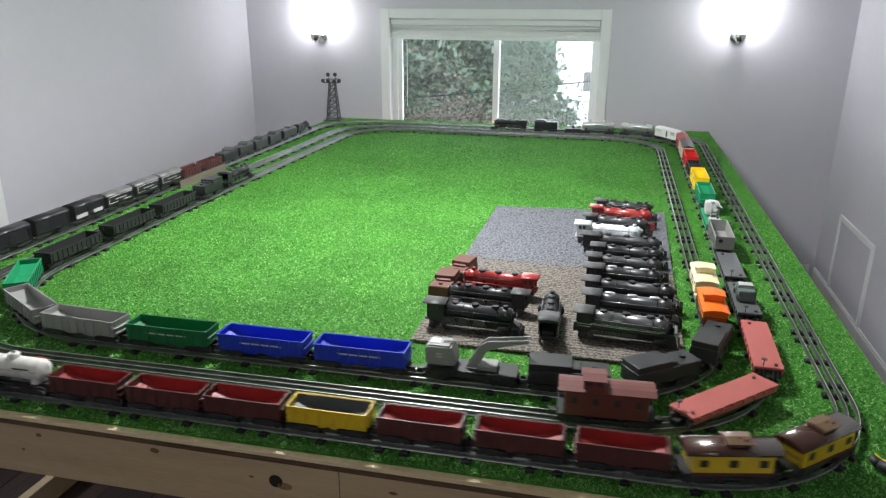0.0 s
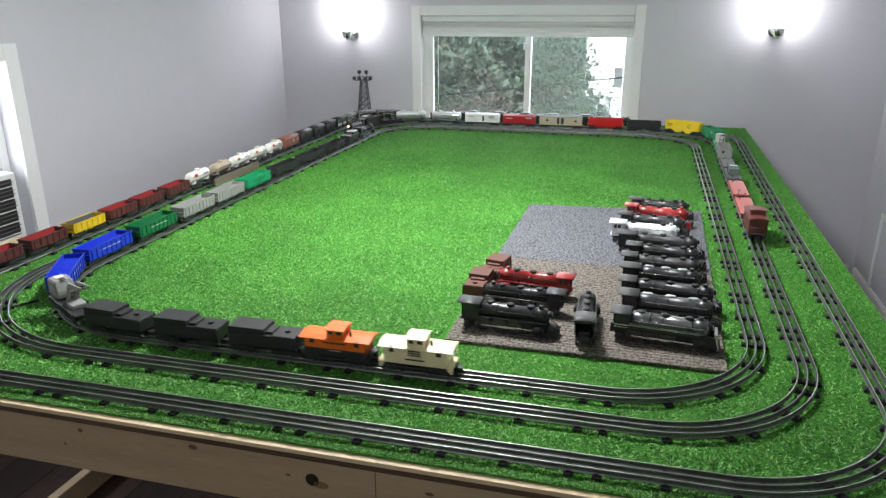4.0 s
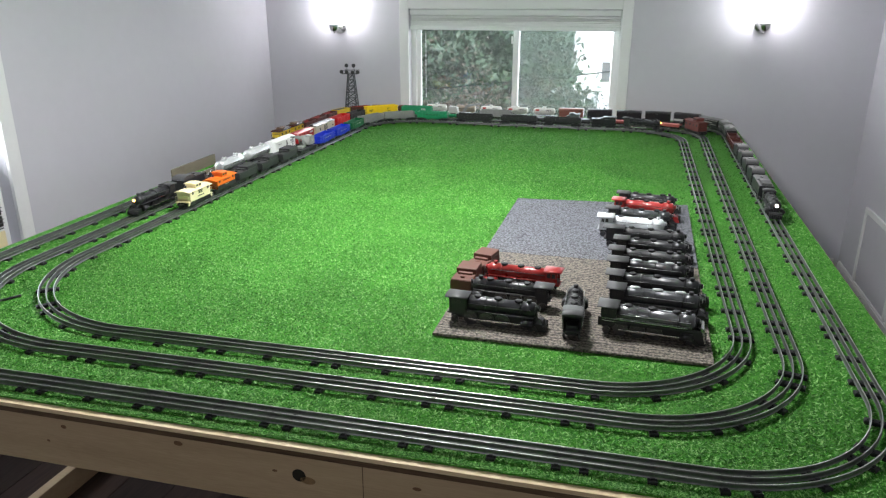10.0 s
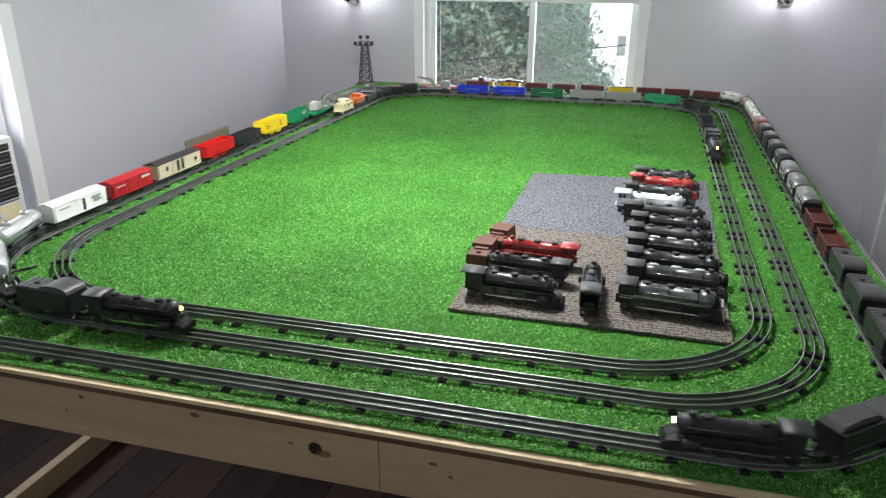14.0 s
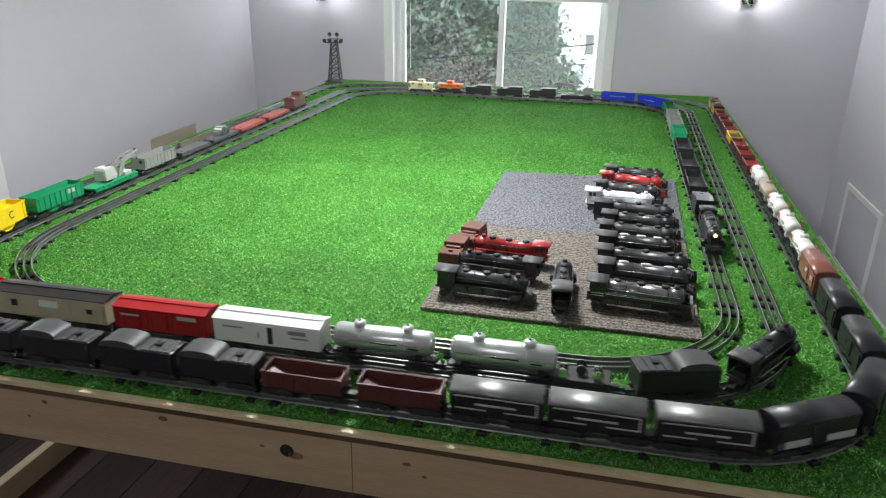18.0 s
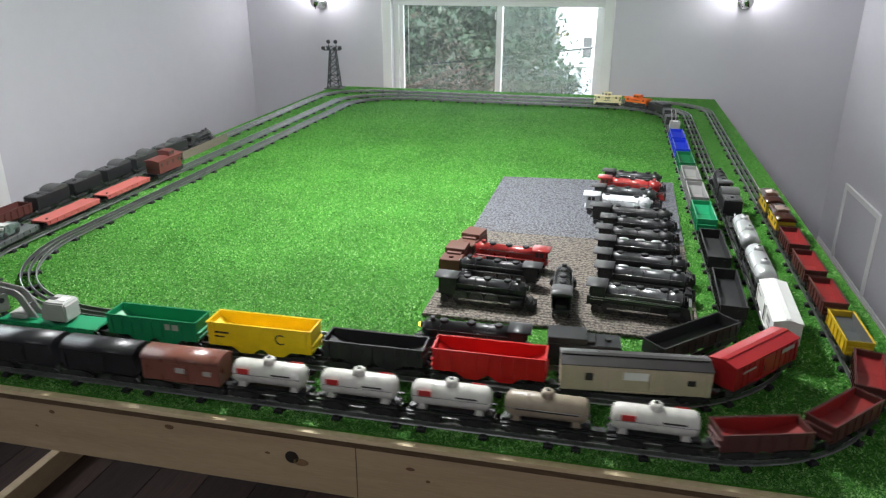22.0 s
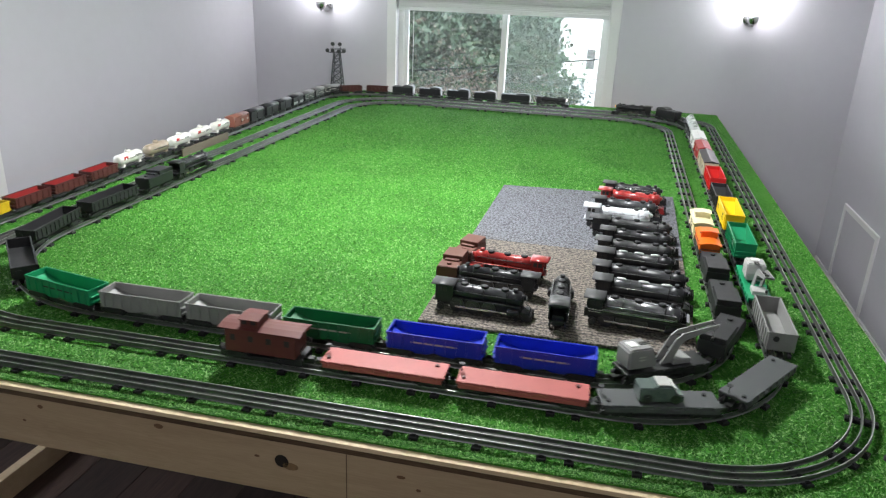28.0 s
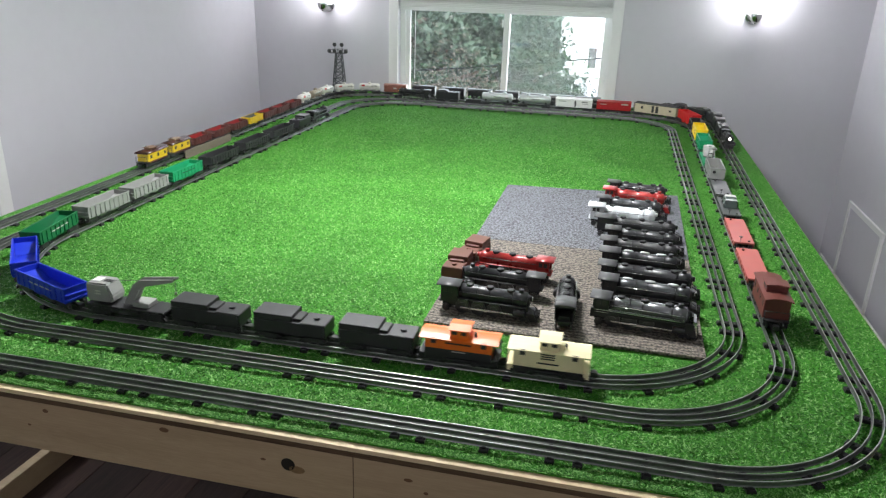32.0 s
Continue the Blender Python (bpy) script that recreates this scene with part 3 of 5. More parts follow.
def letter(text, size, m, material, parent, label=""):
    cu = bpy.data.curves.new("letter", "FONT")
    cu.body, cu.size, cu.extrude, cu.align_x, cu.align_y = text, size, .0003, "CENTER", "CENTER"
    tmp = new("letter", cu)
    me = bpy.data.meshes.new_from_object(tmp)
    bpy.data.objects.remove(tmp)
    me.materials.append(material)
    o = put("lettering", me, parent, m)
    if label:
        o["label"] = label
    return o


def car(name, label, category, group):
    return thing(name, label, category, group)


def shell(bm, L, W, z0, z1, t=.0018, floor=.004, lip=.0012):
    """An open tub with a thin lip round its rim."""
    h, w = L / 2, W / 2
    box(bm, -h, h, -w, -w + t, z0, z1)
    box(bm, -h, h, w - t, w, z0, z1)
    box(bm, -h, -h + t, -w + t, w - t, z0, z1)
    box(bm, h - t, h, -w + t, w - t, z0, z1)
    box(bm, -h + t, h - t, -w + t, w - t, z0, z0 + floor)
    for y0, y1 in ((-w - lip, -w - .0001), (w + .0001, w + lip)):
        box(bm, -h - lip, h + lip, y0, y1, z1 - .003, z1 + .0006)
    for x0, x1 in ((-h - lip, -h - .0001), (h + .0001, h + lip)):
        box(bm, x0, x1, -w, w, z1 - .003, z1 + .0006)


def hopper(label, group, L, W, top, material, ribs=7, mark=None, inside=None, sloped=True):
    c = car("hopper_car", label, "hopper car", group)
    bm = bmesh.new()
    z0 = .026 if top > .06 else .019
    shell(bm, L, W, z0, top)
    part("body", bm, material, c)
    h = L / 2
    for s in (-1, 1):
        bm = bmesh.new()
        x = s * .30 * h
        sideprism(bm, [(x - .034, z0 - .0002), (x + .034, z0 - .0002), (x + .012, .011), (x - .012, .011)], -W / 2 + .006, W / 2 - .006)
        part("chute", bm, material, c)
        bm = bmesh.new()
        sideprism(bm, [(s * (h - .003), top - .012), (s * (h - .003), z0 + .005), (s * (h - .05), z0 + .005)], -W / 2 + .0025, W / 2 - .0025)
        part("slope_sheet", bm, inside or material, c)
        for k in range(2):
            rbox("step", (s * (h + .0015) - .0025, s * (h + .0015) + .0025, -W / 2 + .003, W / 2 - .003, z0 + .005 + k * .011, z0 + .008 + k * .011), material, c)
    for i in range(ribs):
        x = -h + .010 + (L - .020) * i / (ribs - 1)
        for s in (-1, 1):
            rib(c, x, s * (W / 2 + .0011), z0 + .002, top - .0035, material)
    if inside:
        bm = bmesh.new()
        box(bm, -h + .0022, h - .0022, -W / 2 + .0022, W / 2 - .0022, z0 + .0045, z0 + .006)
        for s in (-1, 1):
            box(bm, -h + .0022, h - .0022, s * (W / 2 - .0027) - .0003, s * (W / 2 - .0027) + .0003, z0 + .006, top - .0008)
        part("lining", bm, inside, c)
    rbox("centre_sill", (-h + .004, h - .004, -.007, .007, .016, z0 - .0002), SATIN, c)
    if mark:
        bars("lettering", mark[0], W / 2 + .0001, mark[1], c, "unreadable printed mark or painted dark door gap")
    under(c, h + .006)
    return c


def gondola(label, group, L, W, top, material, ribs=9):
    c = car("gondola_car", label, "gondola car", group)
    bm = bmesh.new()
    shell(bm, L, W, .021, top)
    part("body", bm, material, c)
    h = L / 2
    for i in range(ribs):
        x = -h + .008 + (L - .016) * i / (ribs - 1)
        for s in (-1, 1):
            rib(c, x, s * (W / 2 + .0011), .022, top - .0035, material)
    rbox("centre_sill", (-h + .004, h - .004, -.007, .007, .014, .0208), SATIN, c)
    for s in (-1, 1):
        bm = bmesh.new()
        cyl(bm, (s * (h + .003), .012, top - .012), (s * (h + .0045), .012, top - .012), .006, 12)
        part("brake_wheel", bm, SATIN, c)
    under(c, h + .006)
    return c


def boxcar(label, group, L, W, top, material, roofm, doorm, marks=(), door_w=.034, ribs=0, open_door=False, round_roof=False):
    c = car("boxcar", label, "boxcar", group)
    h, w = L / 2, W / 2
    z0, eave = .020, top - (.012 if round_roof else .009)
    rbox("body", (-h, h, -w, w, z0, eave), material, c)
    bm = bmesh.new()
    if round_roof:
        pr = [(-w - .001, eave + .0004)] + [(-(w + .001) * math.cos(a), eave + .0004 + (top - eave) * math.sin(a)) for a in [math.pi * i / 12 for i in range(1, 12)]] + [(w + .001, eave + .0004)]
        prism(bm, pr, -h - .001, h + .001, True)
    else:
        prism(bm, [(-w - .0015, eave + .0004), (-w - .0015, eave + .002), (0, top), (w + .0015, eave + .002), (w + .0015, eave + .0004)], -h - .001, h + .001)
    part("roof", bm, roofm, c)
    if not round_roof:
        rbox("roof_walk", (-h + .002, h - .002, -.005, .005, top - .0008, top + .0008), roofm, c, r=.0003)
        for i in range(9):
            x = -h + .006 + (L - .012) * i / 8
            for s in (-1, 1):
                o = rbox("roof_rib", (x - .0008, x + .0008, min(s * .006, s * (w + .001)), max(s * .006, s * (w + .001)), 0, .0009), roofm, c, r=.0002)
                o.matrix_basis = Matrix.Translation((0, 0, top - .0012)) @ Matrix.Rotation(-s * math.atan2(top - eave - .002, w), 4, "X")
    for s in (-1, 1):
        y0, y1 = sorted((s * (w + .0002), s * (w + .0022)))
        d = rbox("door", (-door_w / 2, door_w / 2, y0, y1, z0 + .004, eave - .003), doorm, c, r=.0006)
        y2, y3 = sorted((s * (w + .0024), s * (w + .0034)))
        rbox("door_handle", (-door_w / 2 + .003, -door_w / 2 + .0045, y2, y3, z0 + .016, z0 + .028), SATIN, d, r=.0002)
        ya, yb = sorted((s * (w + .0002), s * (w + .0030)))
        rbox("door_rail", (-door_w, door_w, ya, yb, z0 + .0015, z0 + .0035), material, c, r=.0003)
        rbox("ladder", (h - .010, h - .004, ya, yb, z0 + .002, eave - .004), material, c, r=.0003)
    for i in range(ribs):
        x = -h + .006 + (L - .012) * i / (ribs - 1)
        if abs(x) > door_w / 2 + .004:
            for s in (-1, 1):
                rib(c, x, s * (w + .0006), z0 + .002, eave - .002, material, .0012, .002)
    rbox("underframe", (-h + .004, h - .004, -.018, .018, .014, z0 - .0002), SATIN, c)
    for rows, m in marks:
        bars("lettering", rows, w + .0024, m, c, "unreadable printed mark or painted dark door gap")
    under(c, h + .006)
    return c


def tankcar(label, group, L, r, zc, material, domes, frame, marks=(), band=None):
    c = car("tank_car", label, "tank car", group)
    h = L / 2
    bm = bmesh.new()
    lathe(bm, [(-h, r * .35), (-h + .001, r * .62), (-h + .004, r * .88), (-h + .009, r), (h - .009, r), (h - .004, r * .88), (h - .001, r * .62), (h, r * .35)], 24, "x", (0, 0, zc))
    part("tank", bm, material, c)
    for x in domes:
        bm = bmesh.new()
        lathe(bm, [(zc + r - .004, .0105), (zc + r + .006, .0105), (zc + r + .0085, .0085), (zc + r + .0095, .003)], 16, "z", (x, 0, 0))
        d = part("dome", bm, material, c)
        bm = bmesh.new()
        lathe(bm, [(zc + r + .0096, .004), (zc + r + .011, .003)], 10, "z", (x, 0, 0))
        part("dome_cap", bm, frame, d)
    rbox("underframe", (-h - .004, h + .004, -.010, .010, .016, .0215), frame, c)
    for s in (-1, 1):
        rbox("running_board", (-h - .004, h + .004, min(s * .0205, s * .026), max(s * .0205, s * .026), .0205, .0225), frame, c, r=.0004)
        for e in (-1, 1):
            bm = bmesh.new()
            sideprism(bm, [(e * h * .72 - .007, .0216), (e * h * .72 + .007, .0216), (e * h * .72 + .004, zc - r * .55), (e * h * .72 - .004, zc - r * .55)], -r * .75, r * .75)
            if s > 0:
                part("saddle", bm, band or frame, c)
            else:
                bm.free()
        bm = bmesh.new()
        cyl(bm, (-h + .006, s * (r + .002), zc + .004), (h - .006, s * (r + .002), zc + .004), .0007, 6)
        for k in range(5):
            x = -h + .006 + (L - .012) * k / 4
            cyl(bm, (x, s * (r - .001), zc + .004), (x, s * (r + .002), zc + .004), .0007, 6)
        part("handrail", bm, BRIGHT, c)
    for x in (-h * .45, h * .45):
        bm = bmesh.new()
        lathe(bm, [(x - .0012, r + .0006), (x + .0012, r + .0006)], 24, "x", (0, 0, zc))
        part("band", bm, band or material, c)
    for rows, m in marks:
        bars("lettering", rows, r + .0002, m, c, "unreadable printed mark or painted dark door gap")
    under(c, h + .008)
    return c


def caboose(label, group, L, W, top, body, roofm, framem, cupx=.0, marks=(), windows=4, cupm=None, low=None, barrel=False):
    c = car("caboose", label, "caboose", group)
    h, w = L / 2, W / 2
    z0, eave = .020, top - .007
    rbox("body", (-h + .012, h - .012, -w, w, z0, eave), body, c)
    if low:
        rbox("lower_side", (-h + .012, h - .012, -w - .0008, w + .0008, z0 - .002, z0 + (.004 if barrel else .014)), low, c, r=.0004)
    bm = bmesh.new()
    if barrel:
        eave -= .003
        arc = [math.pi * i / 14 for i in range(15)]
        prism(bm, [(-w - .0015, eave - .001)] + [(-(w + .0015) * math.cos(a), eave + .0003 + (top - eave) * math.sin(a)) for a in arc] + [(w + .0015, eave - .001)], -h, h, True)
    else:
        prism(bm, [(-w - .0025, eave + .0003), (-w - .0025, eave + .0018), (-w * .5, top - .001), (0, top), (w * .5, top - .001), (w + .0025, eave + .0018), (w + .0025, eave + .0003)], -h, h)
    part("roof", bm, roofm, c)
    cw, ct = w * (.62 if barrel else .82), top + (.0038 if barrel else .0133)
    cu = rbox("cupola", (cupx - .018, cupx + .018, -cw, cw, top - .004, ct - .0003), cupm or body, c)
    bm = bmesh.new()
    prism(bm, [(-cw - .003, ct), (-cw - .003, ct + .0012), (0, ct + .0042), (cw + .003, ct + .0012), (cw + .003, ct)], cupx - .021, cupx + .021)
    part("cupola_roof", bm, cupm or roofm, cu)
    for s in (-1, 1):
        for x in (-.009, .009):
            y0, y1 = sorted((s * (cw + .0002), s * (cw + .0007)))
            rbox("pane", (cupx + x - .005, cupx + x + .005, y0, y1, ct - .0090, ct - .0025), MARK, cu, r=.0001)
        for i in range(windows):
            x = -h + .028 + (L - .056) * i / max(1, windows - 1)
            y0, y1 = sorted((s * (w + .0002), s * (w + .0008)))
            rbox("window", (x - (.0065 if barrel else .005), x + (.0065 if barrel else .005), y0, y1, z0 + (.014 if barrel else .024), z0 + (.026 if barrel else .036)), MARK, c, r=.0001)
        # end platform: steps, railing and ladder
        x0, x1 = sorted((s * (h - .0118), s * (h + .001)))
        rbox("platform", (x0, x1, -w, w, z0 - .001, z0 + .002), framem, c)
        for y in (-w + .002, w - .002):
            bm = bmesh.new()
            cyl(bm, (s * (h - .001), y, z0), (s * (h - .001), y, z0 + .022), .0009, 6)
            part("railing_post", bm, framem, c)
            rbox("steps", (x0 + .001, x1 - .001, min(y * .9, y), max(y * .9, y), .008, z0 - .002), framem, c, r=.0004)
        bm = bmesh.new()
        cyl(bm, (s * (h - .001), -w + .002, z0 + .022), (s * (h - .001), w - .002, z0 + .022), .0009, 6)
        part("railing", bm, framem, c)
    bm = bmesh.new()
    cyl(bm, (-cupx - .03, .010, top - .003), (-cupx - .03, .010, top + .009), .0022, 8)
    part("smoke_pipe", bm, SATIN, c)
    rbox("underframe", (-h + .01, h - .01, -.016, .016, .013, z0 - .0022), SATIN, c)
    rbox("tool_box", (-.024, .024, -w + .004, w - .004, .007, .0128), SATIN, c)
    for rows, m in marks:
        bars("lettering", rows, w + .0005, m, c, "unreadable printed mark or painted dark door gap")
    under(c, h + .004)
    return c


def flatcar(label, group, L, W, material, name="flat_car", posts=True):
    c = car(name, label, "flat car", group)
    h, w = L / 2, W / 2
    rbox("deck", (-h, h, -w, w, .022, .0275), material, c)
    for s in (-1, 1):
        rbox("side_sill", (-h + .004, h - .004, min(s * (w - .004), s * w), max(s * (w - .004), s * w), .0135, .0218), material, c, r=.0006)
        for i in range(8):
            x = -h + .014 + (L - .028) * i / 7
            rib(c, x, s * (w + .0012), .018, .027, material, .002, .004)
    rbox("centre_sill", (-h * .55, h * .55, -.008, .008, .006, .0216), SATIN, c)
    if posts:
        for x, y in ((-h + .012, -.014), (h - .020, .012)):
            bm = bmesh.new()
            cyl(bm, (x, y, .0276), (x, y, .031), .0035, 10)
            part("brake_stand", bm, MAROON if material is PINK else SATIN, c)
        bm = bmesh.new()
        cyl(bm, (-h + .004, .010, .020), (-h + .004, .010, .042), .0008, 6)
        cyl(bm, (-h + .004, .010, .042), (-h + .004, .010, .0432), .0055, 12)
        part("brake_wheel", bm, SATIN, c)
    under(c, h + .006)
    return c


def tender(label, group, L, W, top, material, style=0, dark=BLACK):
    c = car("tender", label, "tender", group)
    h, w = L / 2, W / 2
    low = top - .013
    rbox("body", (-h, h, -w, w, .019, low), material, c)
    if style == 0:       # tall coal bunker in front, lower water deck behind
        rbox("coal_bunker", (-h * .08, h - .001, -w + .0006, w - .0006, low + .0002, top), material, c)
        rbox("bunker_step", (-h * .30, -h * .082, -w + .008, w - .008, low + .0002, low + .006), material, c)
        rbox("water_deck", (-h + .001, -h * .31, -w + .001, w - .001, low + .0002, low + .0015), material, c, r=.0004)
        hatch = -h * .65
    elif style == 1:     # arched hump in front, flat lid behind
        bm = bmesh.new()
        pr = [(-h * .05, low + .0002)] + [(h * .47 + h * .50 * math.cos(a), low + .0002 + (top - low) * math.sin(a) ** .7) for a in [math.pi - math.pi * i / 12 for i in range(1, 12)]] + [(h - .001, low + .0002)]
        sideprism(bm, pr, -w + .0006, w - .0006)
        part("arched_bunker", bm, GREYB, c)
        for k in range(4):
            rbox("deck_slat", (-h * .95 + k * .014, -h * .95 + k * .014 + .011, -w + .002, w - .002, low + .0002, low + .0022), GREYB, c, r=.0004)
        hatch = -h * .5
    else:                # long flat tender with sunken coal
        bm = bmesh.new()
        sideprism(bm, [(-h * .02, low + .0002), (h * .1, low + .009), (h * .5, low + .012), (h * .9, low + .008), (h * .96, low + .0002)], -w + .008, w - .008)
        part("coal_load", bm, GREYB, c)
        rbox("water_deck", (-h + .002, -h * .04, -w + .002, w - .002, low + .0002, low + .003), GREYB, c)
        hatch = -h * .5
        for s in (-1, 1):
            y0, y1 = sorted((s * (w + .0001), s * (w + .0014)))
            rbox("side_rail", (-h + .004, h - .004, y0, y1, .024, .026), GREYB, c, r=.0003)
    bm = bmesh.new()
    cyl(bm, (hatch, 0, low + .0016), (hatch, 0, low + .006), .006, 12)
    part("water_hatch", bm, material, c)
    for s in (-1, 1):
        for x in (-h + .003, h - .003):
            bm = bmesh.new()
            cyl(bm, (x, s * (w + .001), .022), (x, s * (w + .001), low - .004), .0008, 6)
            part("grab_iron", bm, STEEL, c)
    rbox("underframe", (-h + .004, h - .004, -.018, .018, .012, .0188), SATIN, c)
    under(c, h + .004)
    return c


DRIVER = wheel_mesh(.0165, .005, STEEL)
SMALLW = wheel_mesh(.0085, .004, STEEL)


bm = bmesh.new()
box(bm, -.004, .0052, -.0008, .0008, -.0067, .0068)
PILOT_BAR = shared("pilot_bar", bm, SATIN)


def loco(label, group, L=.215, R=.0205, material=BLACK, zc=.054, cab_l=.042, roofm=None, lit=False, drivers=3, lines=None, shroud=False, top_domes=3, jacket=None, category="locomotive"):
    """A steam engine with its front towards +x."""
    c = car("steam_locomotive", label, category, group)
    R, zc = R * .88, zc * .80
    h = L / 2
    cabx = -h + cab_l
    front = h - .022
    bm = bmesh.new()
    lathe(bm, [(cabx - .004, R * 1.05), (cabx + .03, R * 1.05), (cabx + .045, R), (front - .03, R * .97), (front - .03, R * 1.02), (front - .002, R * 1.02), (front, R * .85), (front + .001, R * .82)], 26, "x", (0, 0, zc))
    boiler = part("boiler", bm, jacket or material, c)
    for x in (cabx + .042, cabx + .068, front - .032):
        bm = bmesh.new()
        lathe(bm, [(x - .0012, R * 1.04), (x + .0012, R * 1.04)], 26, "x", (0, 0, zc))
        part("boiler_band", bm, material, c)
    bm = bmesh.new()
    lathe(bm, [(front + .0012, R * .78), (front + .003, R * .74), (front + .005, R * .45), (front + .0055, R * .2)], 22, "x", (0, 0, zc))
    part("smokebox_door", bm, material, c)
    # cab
    w = R * 1.18
    ctop = zc + R + .006
    bm = bmesh.new()
    box(bm, -h + .010, cabx, -w, -w + .0018, .026, ctop - .006)
    box(bm, -h + .010, cabx, w - .0018, w, .026, ctop - .006)
    box(bm, cabx - .002, cabx, -w + .0019, w - .0019, .026, ctop - .006)
    cab = part("cab", bm, material, c)
    bm = bmesh.new()
    pr = [(-w - .002, ctop - .0072)] + [(-(w + .002) * math.cos(a), ctop - .0058 + .0042 * math.sin(a)) for a in [math.pi * i / 10 for i in range(11)]] + [(w + .002, ctop - .0072)]
    prism(bm, pr, -h, cabx + .003, True)
    part("cab_roof", bm, roofm or material, cab)
    for s in (-1, 1):
        for k in (0, 1):
            y0, y1 = sorted((s * (w + .0001), s * (w + .0006)))
            rbox("cab_window", (-h + .015 + k * .012, -h + .024 + k * .012, y0, y1, ctop - .022, ctop - .011), MARK, cab, r=.0001)
    rbox("cab_floor", (-h + .004, cabx - .002, -w + .002, w - .002, .022, .0258), material, c)
    # fittings on the boiler
    bm = bmesh.new()
    lathe(bm, [(zc + R - .003, .0068), (zc + R + .002, .0052), (zc + R + .0065, .0058), (zc + R + .007, .0045)], 14, "z", (front - .015, 0, 0))
    part("funnel", bm, material, c)
    for i in range(top_domes):
        x = cabx + .022 + i * (front - cabx - .06) / max(1, top_domes - 1)
        bm = bmesh.new()
        lathe(bm, [(zc + R - .004, .0100), (zc + R + .0022, .0098), (zc + R + .0034, .0088), (zc + R + .0038, .004)], 16, "z", (0, 0, 0))
        bmesh.ops.scale(bm, verts=bm.verts[:], vec=(1.25, .58, 1) if lines == "silver_domes" else (.92, .80, 1))
        bmesh.ops.translate(bm, verts=bm.verts[:], vec=(x, 0, 0))
        part("dome", bm, SILVER if lines == "silver_domes" else MATTE, c)
    bm = bmesh.new()
    cyl(bm, (front - .002, 0, zc + R * .2 + .002), (front + .010, 0, zc + R * .2 + .002), .0062, 14)
    hl = part("headlight", bm, material, c)
    bm = bmesh.new()
    cyl(bm, (front + .0101, 0, zc + R * .2 + .002), (front + .0112, 0, zc + R * .2 + .002), .0046, 12)
    part("headlight_lens", bm, {True: LENS, "orange": LENSO}.get(lit, DULL), hl)
    for s in (-1, 1):
        bm = bmesh.new()
        cyl(bm, (cabx, s * (R + .0025), zc + R * .35), (front - .006, s * (R + .0025), zc + R * .35), .0008, 6)
        for k in range(4):
            x = cabx + .01 + k * (front - cabx - .02) / 3
            cyl(bm, (x, s * (R - .002), zc + R * .35), (x, s * (R + .0025), zc + R * .35), .0008, 6)
        part("handrail", bm, BRIGHT if lines else STEEL, c)
        y0, y1 = sorted((s * R * .72, s * (R + .006)))
        rbox("running_board", (cabx - .002, front, y0, y1, zc - R * .62, zc - R * .62 + .0022), material, c, r=.0005)
        if lines == "silver":
            for z in (zc - R * .2, zc - R * .62 + .0026):
                y0, y1 = sorted((s * (R + .0008), s * (R + .0019)))
                rbox("trim_line", (cabx - .03, front - .004, y0, y1, z, z + .0014), BRIGHT, c, r=.0003)
        bm = bmesh.new()
        cyl(bm, (front - .026, s * .0225, .021), (front - .001, s * .0225, .021), .0085, 14)
        part("cylinder", bm, material, c)
        wx = [cabx + .010 + i * (.036 if drivers == 3 else .034) for i in range(drivers)]
        for x in wx:
            put("driver_wheel", DRIVER, c, Matrix.Translation((x, s * .0165, .0165)) @ Matrix.Rotation(0 if s > 0 else math.pi, 4, "Z"))
        y0, y1 = sorted((s * .0205, s * .0225))
        rbox("side_rod", (wx[0] - .003, wx[-1] + .003, y0, y1, .0125, .0165), BRIGHT, c, r=.0005)
        y0, y1 = sorted((s * .0227, s * .0243))
        rbox("main_rod", (wx[1], front - .027, y0, y1, .0155, .0185), BRIGHT, c, r=.0005)
        for x in (front - .006, front + .010):
            put("pilot_wheel", SMALLW, c, Matrix.Translation((x, s * .014, .0085)) @ Matrix.Rotation(0 if s > 0 else math.pi, 4, "Z"))
        put("trailing_wheel", SMALLW, c, Matrix.Translation((-h + .022, s * .016, .0085)) @ Matrix.Rotation(0 if s > 0 else math.pi, 4, "Z"))
        bm = bmesh.new()
        cyl(bm, (front + .004, s * R * .55, zc - R * .55), (h - .003, s * R * .6, .025), .0009, 6)
        part("front_brace", bm, STEEL, c)
    rbox("frame", (-h + .012, front + .004, -.012, .012, .012, .034), SATIN, c)
    bm = bmesh.new()
    sideprism(bm, [(front + .001, .022), (h - .004, .022), (h + .004, .004), (h - .010, .004)], -.020, .020)
    pilot = part("pilot", bm, material, c)
    for k in range(7):
        put("pilot_bar", PILOT_BAR, pilot, Matrix.Translation((h, -.018 + k * .006, .0112)))
    if shroud:
        for s in (-1, 1):
            bm = bmesh.new()
            y0, y1 = sorted((s * (R + .0022), s * (R + .0042)))
            sideprism(bm, [(-h + .004, .020), (cabx, .028), (front - .03, .030), (h - .012, .014), (h + .002, .010), (h - .006, zc - .008), (front - .01, zc - R * .2), (-h + .004, zc - R * .2)], y0, y1)
            part("shroud", bm, material, c)
            for z in (zc - R * .2 - .0022, zc - .0115):
                ya, yb = sorted((s * (R + .0044), s * (R + .0052)))
                rbox("trim_line", (-h + .012, front - .012, ya, yb, z, z + .0014), BRIGHT, c, r=.0003)
        bm = bmesh.new()
        sideprism(bm, [(h - .012, .014), (h + .002, .008), (h + .004, .012), (h - .002, zc - .002), (h - .008, zc)], -R - .002, R + .002)
        part("nose_apron", bm, BRIGHT, c)
